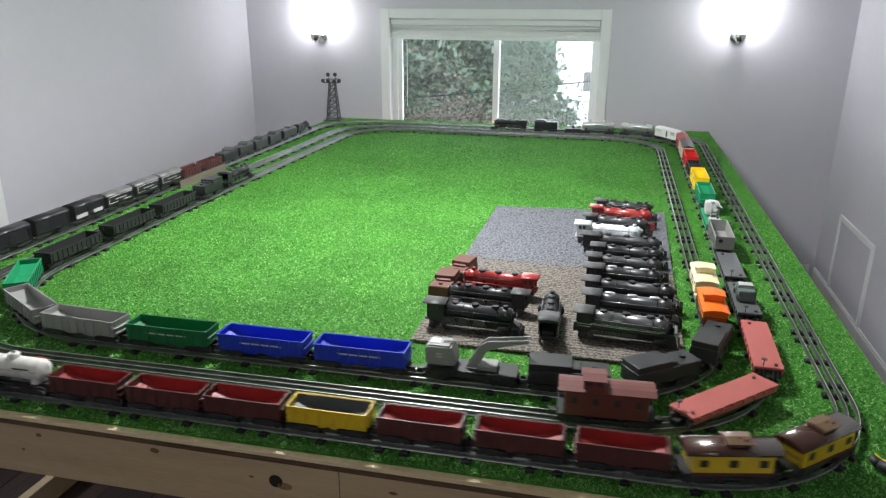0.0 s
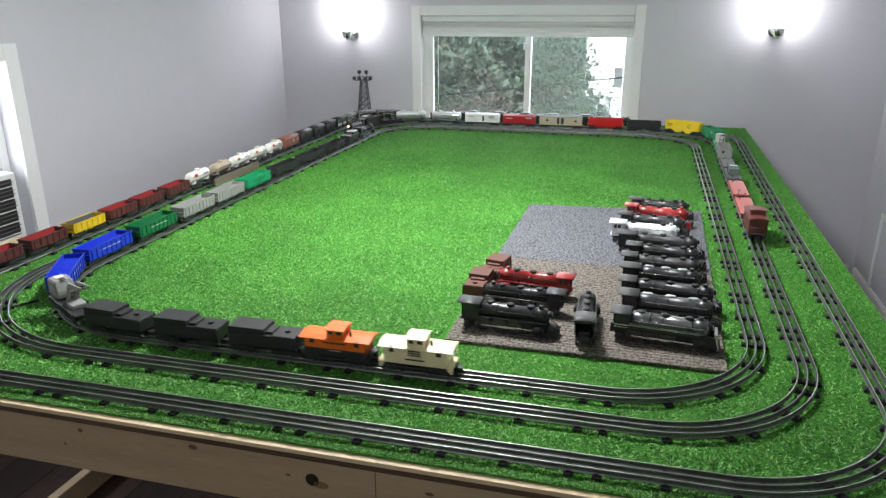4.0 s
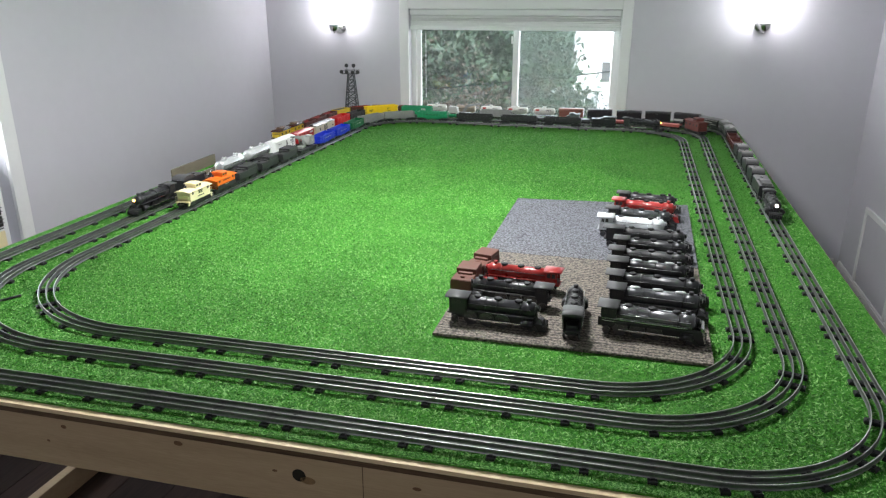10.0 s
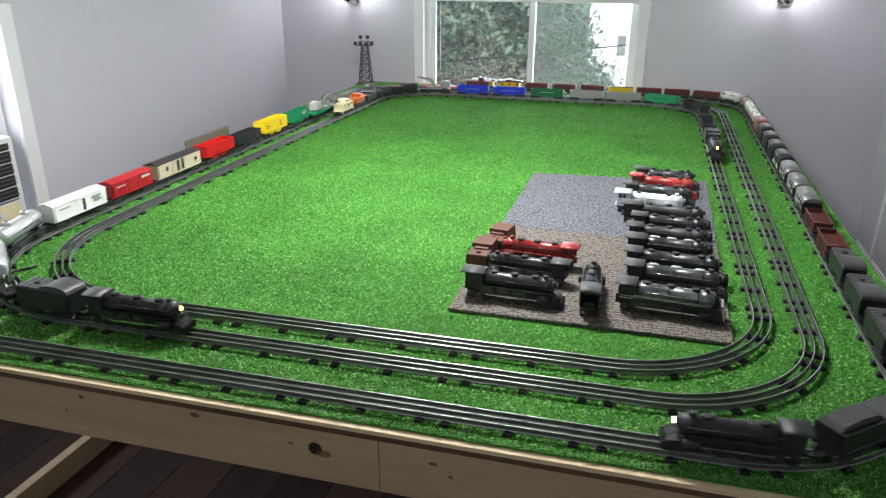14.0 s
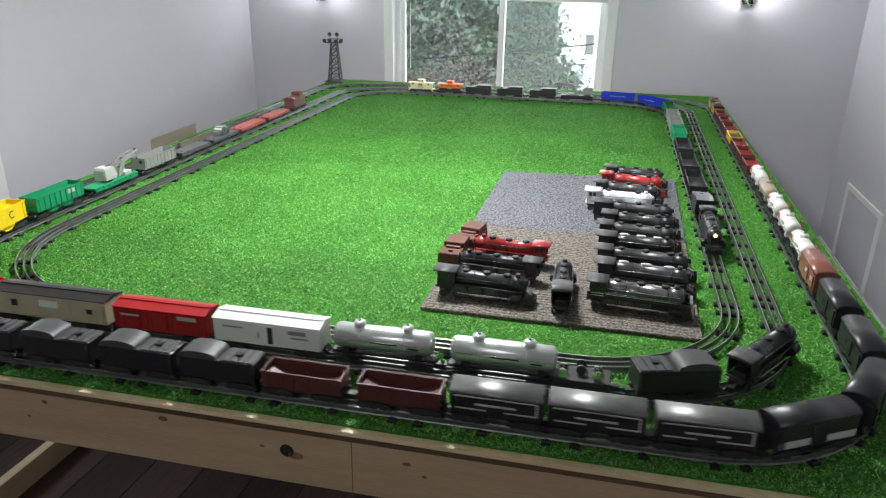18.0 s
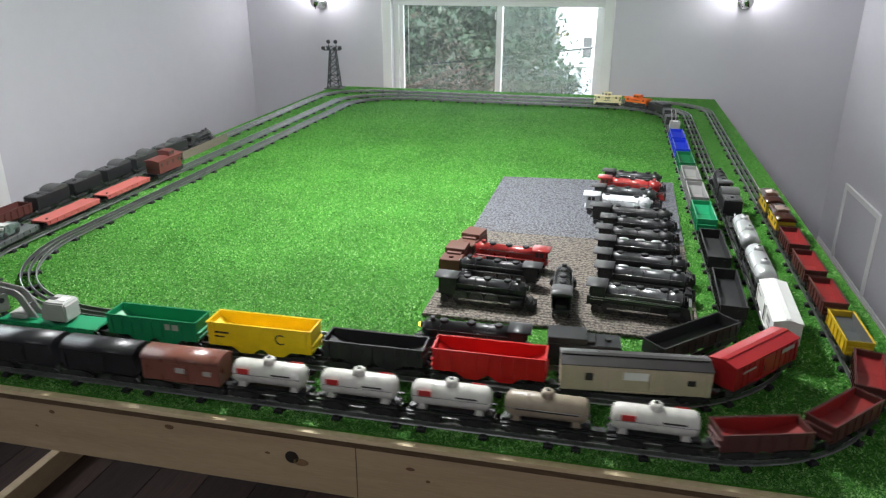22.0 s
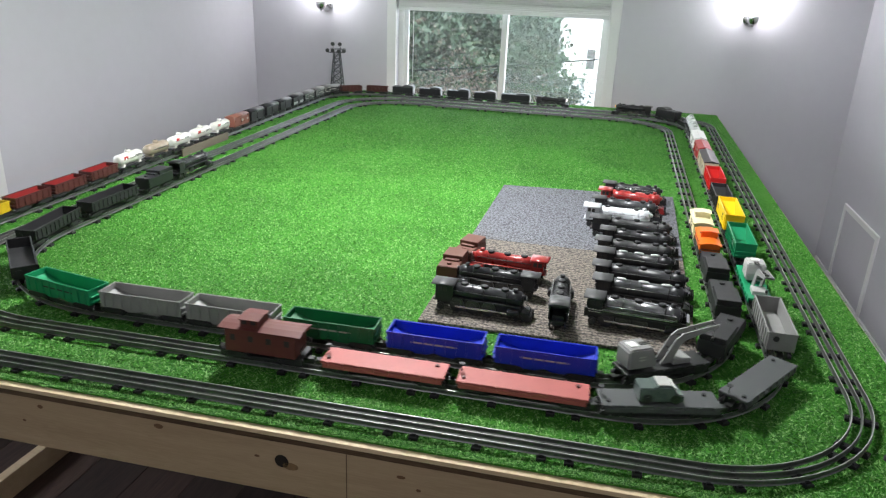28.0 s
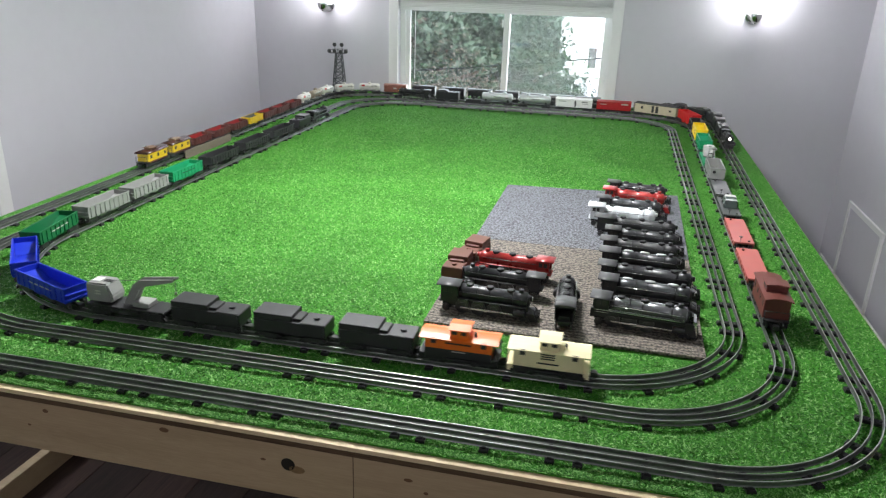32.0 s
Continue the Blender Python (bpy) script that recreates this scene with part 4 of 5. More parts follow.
    put("coupler", COUPLER, c, Matrix.Translation((-h - .002, 0, 0)) @ Matrix.Rotation(math.pi, 4, "Z"))
    return c


def crane(label, group, L, W, deckm, cabm, boom_side, ahead=.0):
    """A flat car with a derrick: cab, gooseneck boom, box and hook; the boom points along boom_side * x."""
    c = flatcar(label, group, L, W, deckm, "crane_car", posts=False)
    c["category"] = "crane car"
    s = boom_side
    o = -s * ahead      # the cab stands this far towards the other end
    bm = bmesh.new()
    lathe(bm, [(.0278, .019), (.032, .019), (.0325, .017)], 18, "z", (o - s * .018, 0, 0))
    part("turntable", bm, SATIN, c)
    bm = bmesh.new()
    pr = [(o - s * .048, .033), (o + s * .012, .033), (o + s * .012, .048), (o + s * .002, .074), (o - s * .044, .074), (o - s * .048, .070)]
    sideprism(bm, pr, -.022, .022)
    bmesh.ops.bevel(bm, geom=bm.edges[:], offset=.003, segments=2, affect="EDGES")
    cab = part("crane_cab", bm, cabm, c)
    for y in (-1, 1):
        y0, y1 = sorted((y * .0222, y * .0227))
        for k in range(2):
            x0, x1 = sorted((o - s * .026, o - s * .014))
            rbox("cab_vent", (x0, x1, y0, y1, .050 + k * .006, .053 + k * .006), PALE, cab, r=.0001)
    x0, x1 = sorted((o - s * .016, o + s * .004))
    rbox("roof_slot", (x0, x1, -.006, .006, .0738, .0746), MARK, cab, r=.0002)
    x0, x1 = sorted((o - s * .040, o - s * .022))
    rbox("roof_hatch", (x0, x1, -.010, .010, .0742, .0756), WHITEP, cab, r=.0004)
    b = o + s * .030
    prof = [(b, .030), (b + s * .022, .030), (b + s * .040, .066), (b + s * .050, .074), (b + s * .120, .092), (b + s * .122, .098), (b + s * .042, .088), (b + s * .028, .078)]
    for y in (-.009, .009):
        bm = bmesh.new()
        sideprism(bm, prof, y - .0014, y + .0014)
        part("boom_plate", bm, GREY, c, "bent grey boom plate")
    for x, z in ((.022, .056), (.045, .080), (.080, .087), (.118, .0945)):
        bm = bmesh.new()
        cyl(bm, (b + s * x, -.0074, z), (b + s * x, .0074, z), .0022, 8)
        part("boom_pin", bm, STEEL, c)
    x0, x1 = sorted((b + s * .024, b + s * .062))
    rbox("deck_box", (x0, x1, -.017, .017, .0277, .039), cabm, c, r=.002)
    tip = (b + s * .119, 0, .092)
    bm = bmesh.new()
    cyl(bm, tip, (tip[0], 0, tip[2] - .026), .0006, 5)
    cyl(bm, (tip[0], 0, tip[2] - .026), (tip[0], 0, tip[2] - .032), .0026, 8)
    part("hook", bm, STEEL, c)
    bm = bmesh.new()
    cyl(bm, tip, (o - s * .01, 0, .0745), .0005, 5)
    part("cable", bm, STEEL, c)
    return c
# ---- the three trains, engine first; each row: a car and its distance behind the reference car ----
MOVERS = []
GO_, GM, GI = "cars of the outer train", "cars of the middle train", "cars of the inner train"


def run(loop, ob, off, half):
    MOVERS.append((loop, ob, off, half))


# outer train
run("outer", loco("small black tinplate steam engine with a lit headlight", GO_, .205, .0185, SATIN, .050, lit=True, drivers=3, top_domes=2), -.395, .10)
run("outer", tender("long dark grey tender with coal behind the engine", GO_, .180, .050, .070, BLACK, 2), -.184, .09)
for k, off in enumerate((0, .162, .323, .476)):
    run("outer", tender("small black tender with an arched dark grey bunker", GO_, .140, .048, .069, BLACK, 1), off, .07)
for off in (.630, .797):
    run("outer", hopper("small dark red open hopper car", GO_, .138, .048, .049, MAROON, 6, inside=MAROON), off, .07)


def striped(label):
    c = boxcar(label, GO_, .146, .049, .068, BLACK, SHEENROOF, BLACK, door_w=.03, round_roof=True)
    for s in (-1, 1):
        for z in (.030, .052):
            y0, y1 = sorted((s * .0246, s * .0258))
            rbox("trim_strip", (-.066, .066, y0, y1, z, z + .0022), PALE, c, r=.0003)
        y0, y1 = sorted((s * .0268, s * .0276))
        rbox("name_strip", (-.032, .032, y0, y1, .040, .0436), PALE, c, r=.0003)
        for x in (-.066, .063):
            y0, y1 = sorted((s * .0246, s * .0258))
            rbox("corner_strip", (x, x + .003, y0, y1, .0324, .0518), PALE, c, r=.0003)
    return c


for off in (.956, 1.111, 1.272):
    run("outer", striped("small black tinplate boxcar with pale lining"), off, .072)
for k, off in enumerate((1.430, 1.593, 1.752, 1.917)):
    c = boxcar("small glossy black tinplate car with a rounded roof", GO_, .146, .050, .072, BLACK, BLACK, BLACK, door_w=.03, round_roof=True)
    if k == 0:
        for s in (-1, 1):
            y0, y1 = sorted((s * .0252, s * .0262))
            rbox("pale_band", (-.070, .070, y0, y1, .024, .036), LGREY, c, r=.0003)
    run("outer", c, off, .072)
run("outer", boxcar("small brown tinplate boxcar with a rounded roof", GO_, .148, .050, .072, BROWNP, BROWNP, BROWNP, marks=[([(-.008, .010, .040, .050), (.045, .060, .040, .049)], PALE)], door_w=.03, round_roof=True), 2.080, .072)
for k, off in enumerate((2.238, 2.399, 2.557, 2.712, 2.878)):
    m = TAN if k == 3 else OFFWHITE
    run("outer", tankcar("small tan tinplate tank car" if k == 3 else "small off-white tinplate tank car with a red mark", GO_, .132, .0205, .046, m, (0,), BLACK, [([(-.052, -.030, .050, .060)], REDMARK), ([(.010, .045, .052, .055)], MARK)] if k != 3 else [([(-.050, .050, .046, .048)], MARK)], band=m), off, .066)
for k, off in enumerate((3.036, 3.196, 3.347, 3.502, 3.661, 3.824, 3.985)):
    if k == 3:
        run("outer", hopper("small yellow open hopper car lined dark grey", GO_, .140, .048, .049, YELLOW, 6, inside=DGREY), off, .07)
    else:
        run("outer", hopper("small dark red open hopper car with a bright red lining", GO_, .140, .048, .049, MAROON, 6, inside=DKRED), off, .07)
for off in (4.143, 4.300):
    c = caboose("small yellow tinplate caboose with a glossy dark brown roof", GO_, .146, .049, .064, YELLOW, ROOFG, SATIN, -.010, windows=3, cupm=TANROOF, low=MAROON, barrel=True)
    run("outer", c, off, .07)

# middle train
run("middle", loco("black steam engine with glowing front light", GM, .225, .0205, BLACK, .056, lit="orange", drivers=3, top_domes=3, roofm=GREYB), -.03, .11)
run("middle", tender("black tender behind the steam engine", GM, .140, .053, .074, BLACK, 1), .180, .068)
c = flatcar("short black flat car loaded with loose wheels", GM, .100, .050, SATIN, "flat_car", False)
for x, y in ((-.03, -.01), (.0, .008), (.028, -.006)):
    bm = bmesh.new()
    cyl(bm, (x, y - .012, .0365), (x, y + .012, .0365), .002, 8)
    for e in (-.010, .010):
        cyl(bm, (x, y + e - .002, .0365), (x, y + e + .002, .0365), .0088, 14)
    part("wheel_set", bm, BRIGHT if x else STEEL, c)
run("middle", c, .336, .045)
for off in (.472, .691):
    run("middle", tankcar("silver two-dome tank car", GM, .188, .0230, .050, SILVER, (-.045, .045), SATIN, [([(-.020, .030, .050, .0535), (.050, .070, .046, .049)], MARK)]), off, .094)
# the tall dark bar paints the shade in the door gap, the rest is print
run("middle", boxcar("white boxcar with a dark door gap", GM, .212, .053, .074, WHITEP, WHITEP, WHITEP, [([(.004, .014, .026, .060)], MARK), ([(-.085, -.045, .052, .055), (.045, .080, .050, .058), (.050, .085, .042, .045)], GREY)], .036, 0), .911, .106)
run("middle", boxcar("red boxcar with a pink-lit roof", GM, .196, .053, .073, REDBOX, REDBOX, REDBOX, [([(-.080, -.040, .050, .054), (.040, .080, .052, .060)], PALE)], .036, 12), 1.131, .098)
c = boxcar("cream boxcar with a glossy black roof and open doorways", GM, .252, .055, .077, CREAM, ROOFB, CREAM, [([(-.085, -.072, .042, .056), (.085, .098, .042, .052)], MARK)], .05, 0)
for o in [o for o in c.children if o.name.startswith("door") and "rail" not in o.name]:
    for k in list(o.children):
        bpy.data.objects.remove(k)
    bpy.data.objects.remove(o)
for s_ in (-1, 1):
    y0, y1 = sorted((s_ * .0277, s_ * .0283))
    rbox("doorway", (-.020, .020, y0, y1, .026, .064), MARK if s_ > 0 else CREAM, c, r=.0002)
    y0, y1 = sorted((s_ * .0285, s_ * .0297))
    if s_ > 0:
        rbox("door_post", (-.004, .006, y0, y1, .026, .064), CREAM, c, r=.0003)
    else:
        rbox("white_panel", (-.021, .021, y0, y1, .046, .0605), WHITEP, c, "bright white panel in the doorway", r=.0003)
    y0, y1 = sorted((s_ * .0280, s_ * .0296))
    for x0, x1 in ((-.047, -.022), (.023, .048)):
        rbox("door", (x0, x1, y0, y1, .024, .065), CREAM, c, "cream door slid aside", r=.0006)
run("middle", c, 1.371, .126)
c = hopper("bright red open hopper car", GM, .200, .053, .069, BRIGHTRED, 9)
run("middle", c, 1.622, .10)
run("middle", hopper("black open hopper car", GM, .188, .053, .061, SATIN, 9), 1.834, .094)
c = hopper("yellow open hopper car with a large dark letter", GM, .208, .053, .074, YELLOWB, 0 or 2, mark=([(-.09, -.06, .052, .056), (-.09, -.07, .044, .047)], MARK))
for s in (-1, 1):
    letter("C", .030, Matrix.Translation((s * -.042, s * .0268, .050)) @ Matrix.Rotation(radians(90 if s < 0 else -90), 4, "X") @ Matrix.Rotation(0 if s < 0 else math.pi, 4, "Z"), MARK, c, "large dark letter C")
run("middle", c, 2.056, .104)
run("middle", hopper("green open hopper car", GM, .192, .053, .067, GREEN, 9, mark=([(.030, .058, .046, .058)], PALE)), 2.281, .096)
run("middle", crane("green flat car carrying a grey derrick crane", GM, .222, .054, GREEN, LGREY, -1, .0), 2.522, .112)
run("middle", gondola("grey open gondola car", GM, .190, .053, .060, GREY, 9), 2.758, .096)
run("middle", flatcar("dark grey flat car", GM, .205, .054, DGREY), 2.980, .104)
c = flatcar("dark grey flat car carrying a model truck", GM, .205, .054, DGREY)
bm = bmesh.new()
sideprism(bm, [(-.040, .030), (.036, .030), (.036, .044), (.024, .046), (.016, .060), (-.012, .060), (-.014, .056), (-.040, .056)], -.019, .019)
bmesh.ops.bevel(bm, geom=bm.edges[:], offset=.002, segments=2, affect="EDGES")
part("truck_body", bm, mat("grey_green_enamel", (0.10, 0.13, 0.12), .3, vary=.15, coat=.3), c, "grey-green model truck body")
rbox("truck_roof", (-.010, .014, -.016, .016, .0602, .0622), LGREY, c)
rbox("windscreen", (.0165, .0215, -.0165, .0165, .0478, .0575), DULL, c, r=.0005)
for x in (-.026, .022):
    for s in (-1, 1):
        put("truck_wheel", SMALLW, c, Matrix.Translation((x, s * .0185, .0365)) @ Matrix.Rotation(0 if s > 0 else math.pi, 4, "Z"))
run("middle", c, 3.205, .104)
for off in (3.439, 3.693):
    run("middle", flatcar("faded red flat car with brake stands", GM, .232, .055, PINK), off, .118)
run("middle", caboose("brownish red caboose at the train's tail", GM, .164, .054, .073, CABRED, CABRED, SATIN, -.022, windows=4), 3.928, .08)

# inner train
run("inner", loco("plain black steam engine of the inner train", GI, .230, .0205, BLACK, .055, lit="orange", drivers=3, top_domes=3), -0.075, .112)
run("inner", tender("black tender behind the inner engine", GI, .136, .052, .064, BLACK, 0), 0.137, .066)
for off in (0.361, 0.606, 0.863):
    run("inner", gondola("long black open gondola car", GI, .212, .053, .049, SATIN, 11), off, .104)
for off, m, label in ((1.110, GREEN, "green open hopper car"), (1.313, GREY, "grey open hopper car"), (1.512, GREY, "grey open hopper car"), (1.727, DGREEN, "deep green open hopper car"), (1.940, BLUE, "blue open hopper car"), (2.150, BLUE, "blue open hopper car")):
    run("inner", hopper(label, GI, .186, .053, .053, m, 9, mark=([(-.045, .045, .036, .039)], PALE if m in (BLUE, DGREEN) else MARK) if m is not GREY else None), off, .094)
run("inner", crane("dark flat car carrying a grey derrick crane", GI, .182, .052, SATIN, GREY, -1, .040), 2.372, .092)
for off in (2.558, 2.741, 2.920):
    run("inner", tender("spare black tender coupled in the train", GI, .152, .053, .059, SATIN, 0), off, .074)
run("inner", caboose("orange caboose with dark markings", GI, .152, .053, .060, ORANGE, ORANGE, SATIN, 0, [([(-.025, .025, .046, .049)], MARK), ([(-.012, .014, .030, .032)], PALE)], 2, low=SATIN), 3.083, .074)
run("inner", caboose("ivory caboose with dark markings at the tail", GI, .152, .053, .060, CREAMC, CREAMC, CREAMC, 0, [([(-.014, .012, .040, .0425), (-.014, .012, .0445, .047), (-.014, .012, .049, .0515), (-.020, .020, .030, .033)], MARK)], 2), 3.252, .074)

GO = {"outer": (-1, OUTER_GO), "middle": (1, MIDDLE_GO), "inner": (-1, INNER_GO)}
# ---- things on the table ----
def matting(name, a, b, scale, ribs):
    m = bpy.data.materials.new(name)
    m.use_nodes = True
    nt = m.node_tree
    p = nt.nodes["Principled BSDF"]
    p.inputs["Roughness"].default_value = 0.85
    tc = nt.nodes.new("ShaderNodeTexCoord")
    n1 = nt.nodes.new("ShaderNodeTexNoise")
    n1.inputs["Scale"].default_value, n1.inputs["Detail"].default_value = scale, 4
    v = nt.nodes.new("ShaderNodeTexVoronoi")
    v.inputs["Scale"].default_value = scale * .6
    w = nt.nodes.new("ShaderNodeTexWave")
    w.bands_direction = "Y"
    w.inputs["Scale"].default_value, w.inputs["Distortion"].default_value, w.inputs["Detail Scale"].default_value = ribs, .8, 3
    mx = nt.nodes.new("ShaderNodeMix")
    mx.data_type = "FLOAT"
    mx.inputs[0].default_value = 0.16 if ribs else 0.0
    r = nt.nodes.new("ShaderNodeValToRGB")
    r.color_ramp.elements[0].position, r.color_ramp.elements[1].position = 0.30, 0.68
    r.color_ramp.elements[0].color, r.color_ramp.elements[1].color = (*a, 1), (*b, 1)
    bp = nt.nodes.new("ShaderNodeBump")
    bp.inputs["Strength"].default_value, bp.inputs["Distance"].default_value = 0.9, 0.003
    for n in (n1, v, w):
        nt.links.new(tc.outputs["Object"], n.inputs["Vector"])
    nt.links.new(n1.outputs[0], mx.inputs[2])
    nt.links.new(w.outputs[1], mx.inputs[3])
    vm = nt.nodes.new("ShaderNodeMath")
    vm.operation = "MULTIPLY_ADD"
    vm.inputs[1].default_value, vm.inputs[2].default_value = -.45, .20
    ad = nt.nodes.new("ShaderNodeMath")
    ad.operation = "ADD"
    nt.links.new(v.outputs[0], vm.inputs[0])
    nt.links.new(vm.outputs[0], ad.inputs[0])
    nt.links.new(mx.outputs[0], ad.inputs[1])
    nt.links.new(ad.outputs[0], r.inputs[0])
    nt.links.new(r.outputs[0], p.inputs["Base Color"])
    nt.links.new(v.outputs[0], bp.inputs["Height"])
    nt.links.new(bp.outputs[0], p.inputs["Normal"])
    return m


MATF = matting("brown_ribbed_mat", (0.035, 0.030, 0.026), (0.235, 0.20, 0.165), 230, 24)
MATB = matting("grey_pebbled_mat", (0.032, 0.033, 0.038), (0.20, 0.206, 0.232), 230, 0)
for pts, m, label in (([(-.402, 1.366), (.187, 1.380), (.188, 1.955), (-.410, 1.940)], MATF, "brown-grey ribbed rubber mat under the parked engines"), ([(-.411, 1.942), (.188, 1.957), (.190, 2.625), (-.418, 2.556)], MATB, "blue-grey pebbled mat beside the parked engines")):
    bm = bmesh.new()
    slab(bm, [Vector(p) for p in pts], GRASS + .0012, GRASS + .008)
    bmesh.ops.bevel(bm, geom=bm.edges[:], offset=.001, segments=1, affect="EDGES")
    tagged(part("display_mat", bm, m), label, "mat", "display mats")

ZM = GRASS + .0082
GP = "parked engines on the mats"
REDE = mat("red_enamel", (0.30, 0.022, 0.02), .3, vary=.12, scale=40, coat=.3)
SLV = mat("pale_silver_enamel", (0.66, 0.68, 0.70), .25, 0.25, vary=.08, scale=40)
GUN = mat("gunmetal_enamel", (0.05, 0.052, 0.055), .3, .3, vary=.2, scale=40)
GUNL = mat("polished_gunmetal", (0.13, 0.13, 0.135), .24, .6, vary=.2, scale=40, coat=.2)
ROW = [  # middle x, y, yaw, label, options
    (.058, 1.478, -4, "streamlined black engine with bright trim lines", dict(L=.225, R=.0225, material=BLACK, zc=.056, lines="silver", shroud=True, top_domes=3, jacket=GUNL)),
    (.070, 1.592, -3, "black steam engine with pale metal domes", dict(L=.225, R=.0215, material=SATIN, zc=.056, lines="silver_domes", jacket=GUN)),
    (.070, 1.690, -3, "black steam engine with a large round dome", dict(L=.240, R=.0205, material=BLACK, zc=.054)),
    (.055, 1.790, -2, "glossy black steam engine with a long cab roof", dict(L=.215, R=.0205, material=BLACK, zc=.055, lines="silver_domes", cab_l=.052)),
    (.056, 1.888, -2, "black steam engine with flat domes", dict(L=.220, R=.0195, material=SATIN, zc=.053)),
    (.062, 1.985, -2, "black steam engine with flat domes", dict(L=.215, R=.0190, material=BLACK, zc=.053)),
    (.045, 2.090, -2, "dull black steam engine with a tall dark cab", dict(L=.250, R=.0195, material=SATIN, zc=.052, cab_l=.060)),
    (.005, 2.185, -1, "silver steam engine with a dark frame", dict(L=.220, R=.0225, material=SLV, zc=.056, cab_l=.050, top_domes=2)),
    (.025, 2.300, -4, "dark grey steam engine", dict(L=.220, R=.0195, material=GUN, zc=.053)),
    (.040, 2.400, -5, "bright red steam engine", dict(L=.220, R=.0215, material=REDE, zc=.055)),
    (.048, 2.510, -4, "black steam engine with pale trim lines", dict(L=.215, R=.0195, material=BLACK, zc=.053, lines="silver")),
    (-.278, 1.448, -2, "black steam engine with a wide cab roof greyed by reflected light", dict(L=.225, R=.0200, material=BLACK, zc=.056, roofm=GREYB, cab_l=.050)),
    (-.270, 1.575, 177, "black steam engine facing the other way", dict(L=.215, R=.0180, material=BLACK, zc=.050, roofm=GREYB)),
    (-.258, 1.680, 176, "red steam engine with a red cab", dict(L=.210, R=.0195, material=REDE, zc=.052)),
    (-.108, 1.500, 93, "black steam engine seen from its open cab", dict(L=.205, R=.0200, material=SATIN, zc=.055, cab_l=.05)),
]
for x, y, yaw, label, opt in ROW:
    # black cab roofs are coloured grey for the light they reflect
    if opt["material"] in (BLACK, SATIN, GUN):
        opt.setdefault("roofm", GREYB)
    e = loco(label, GP, **opt)
    e.matrix_basis = pose(x, y, ZM, 0, 0, yaw)
    for o in [o for o in e.children if o.name.startswith("coupler")]:
        bpy.data.objects.remove(o)
for x, y, yaw in ((-.388, 1.625, 88), (-.372, 1.740, 80)):
    c = tender("rust-red tender parked behind the engines", GP, .110, .052, .060, RUST, 0)
    c.matrix_basis = pose(x, y, ZM, 0, 0, yaw)

# floodlight tower
tw = thing("floodlight_tower", "dark grey lattice floodlight tower on the table corner", "light tower", m=pose(-1.905, 4.545, GRASS, 0, 0, 8))
TWM = mat("tower_grey", (0.085, 0.09, 0.095), .45, .3, vary=.2, scale=60)
rbox("base_plate", (-.060, .060, -.055, .055, 0, .006), TWM, tw)
HT = .245


def leg_at(sx, sy, z):
    f = 1 - .52 * z / HT
    return Vector((sx * .039 * f, sy * .037 * f, .006 + z))


for sx in (-1, 1):
    for sy in (-1, 1):
        bm = bmesh.new()
        cyl(bm, leg_at(sx, sy, 0), leg_at(sx, sy, HT), .0032, 6)
        part("tower_leg", bm, TWM, tw)
N = 6
for k in range(N):
    z0, z1 = HT * k / N, HT * (k + 1) / N
    for (a, b) in (((-1, -1), (1, -1)), ((1, -1), (1, 1)), ((1, 1), (-1, 1)), ((-1, 1), (-1, -1))):
        bm = bmesh.new()
        cyl(bm, leg_at(*a, z0), leg_at(*b, z1), .0020, 5)
        cyl(bm, leg_at(*b, z0), leg_at(*a, z1), .0020, 5)
        cyl(bm, leg_at(*a, z1), leg_at(*b, z1), .0020, 5)
        part("cross_brace", bm, TWM, tw)
rbox("platform", (-.052, .052, -.034, .034, HT + .004, HT + .009), TWM, tw)
bm = bmesh.new()
for y in (-.033, .033):
    cyl(bm, (-.05, y, HT + .028), (.05, y, HT + .028), .0014, 5)
    for x in (-.05, -.017, .017, .05):
        cyl(bm, (x, y, HT + .009), (x, y, HT + .028), .0014, 5)
part("platform_railing", bm, TWM, tw)
for x, z, up in ((-.055, .020, 0), (.055, .020, 0), (-.020, .020, 0), (.020, .016, 0), (-.024, .060, 1), (.024, .060, 1)):
    bm = bmesh.new()
    lathe(bm, [(-.010, .006), (.000, .0125), (.006, .0135), (.008, .012)], 16, "z", (0, 0, 0))
    m = Matrix.Translation((x, -.030 if not up else -.012, HT + z)) @ Matrix.Rotation(radians(100), 4, "X")
    bmesh.ops.transform(bm, matrix=m, verts=bm.verts[:])
    lamp = part("floodlight", bm, TWM, tw)
    bm = bmesh.new()
    cyl(bm, m @ Vector((0, 0, .0082)), m @ Vector((0, 0, .0092)), .011, 14)
    part("floodlight_glass", bm, GREYB, lamp)
    if up:
        bm = bmesh.new()
        cyl(bm, (x, -.008, HT + .009), (x, -.008, HT + z - .006), .0022, 6)
        part("lamp_post", bm, TWM, tw)

# two boards on edge, along both sides of the outer track
BOARD = grained("weathered_tan_board", (0.125, 0.10, 0.075), (0.20, 0.165, 0.125), 26, .7, (4, .5, 4), .1)
for x, y, h, ln_, turn, lab in ((-1.857, 2.640, .045, .17, 2.6, "weathered grey-tan board on edge between track and wall"), (-1.743, 2.690, .0325, .19, 2.7, "low tan board on edge along the outer track")):
    bm = bmesh.new()
    prism(bm, [(-ln_, 0), (ln_, 0), (ln_, h - .003), (ln_ - .004, h), (-ln_ + .003, h), (-ln_, h - .002)], -.003, .003)
    tagged(part("upright_board", bm, BOARD, m=pose(x, y, GRASS + .0005, 0, 0, turn)), lab, "board", "boards along the track")

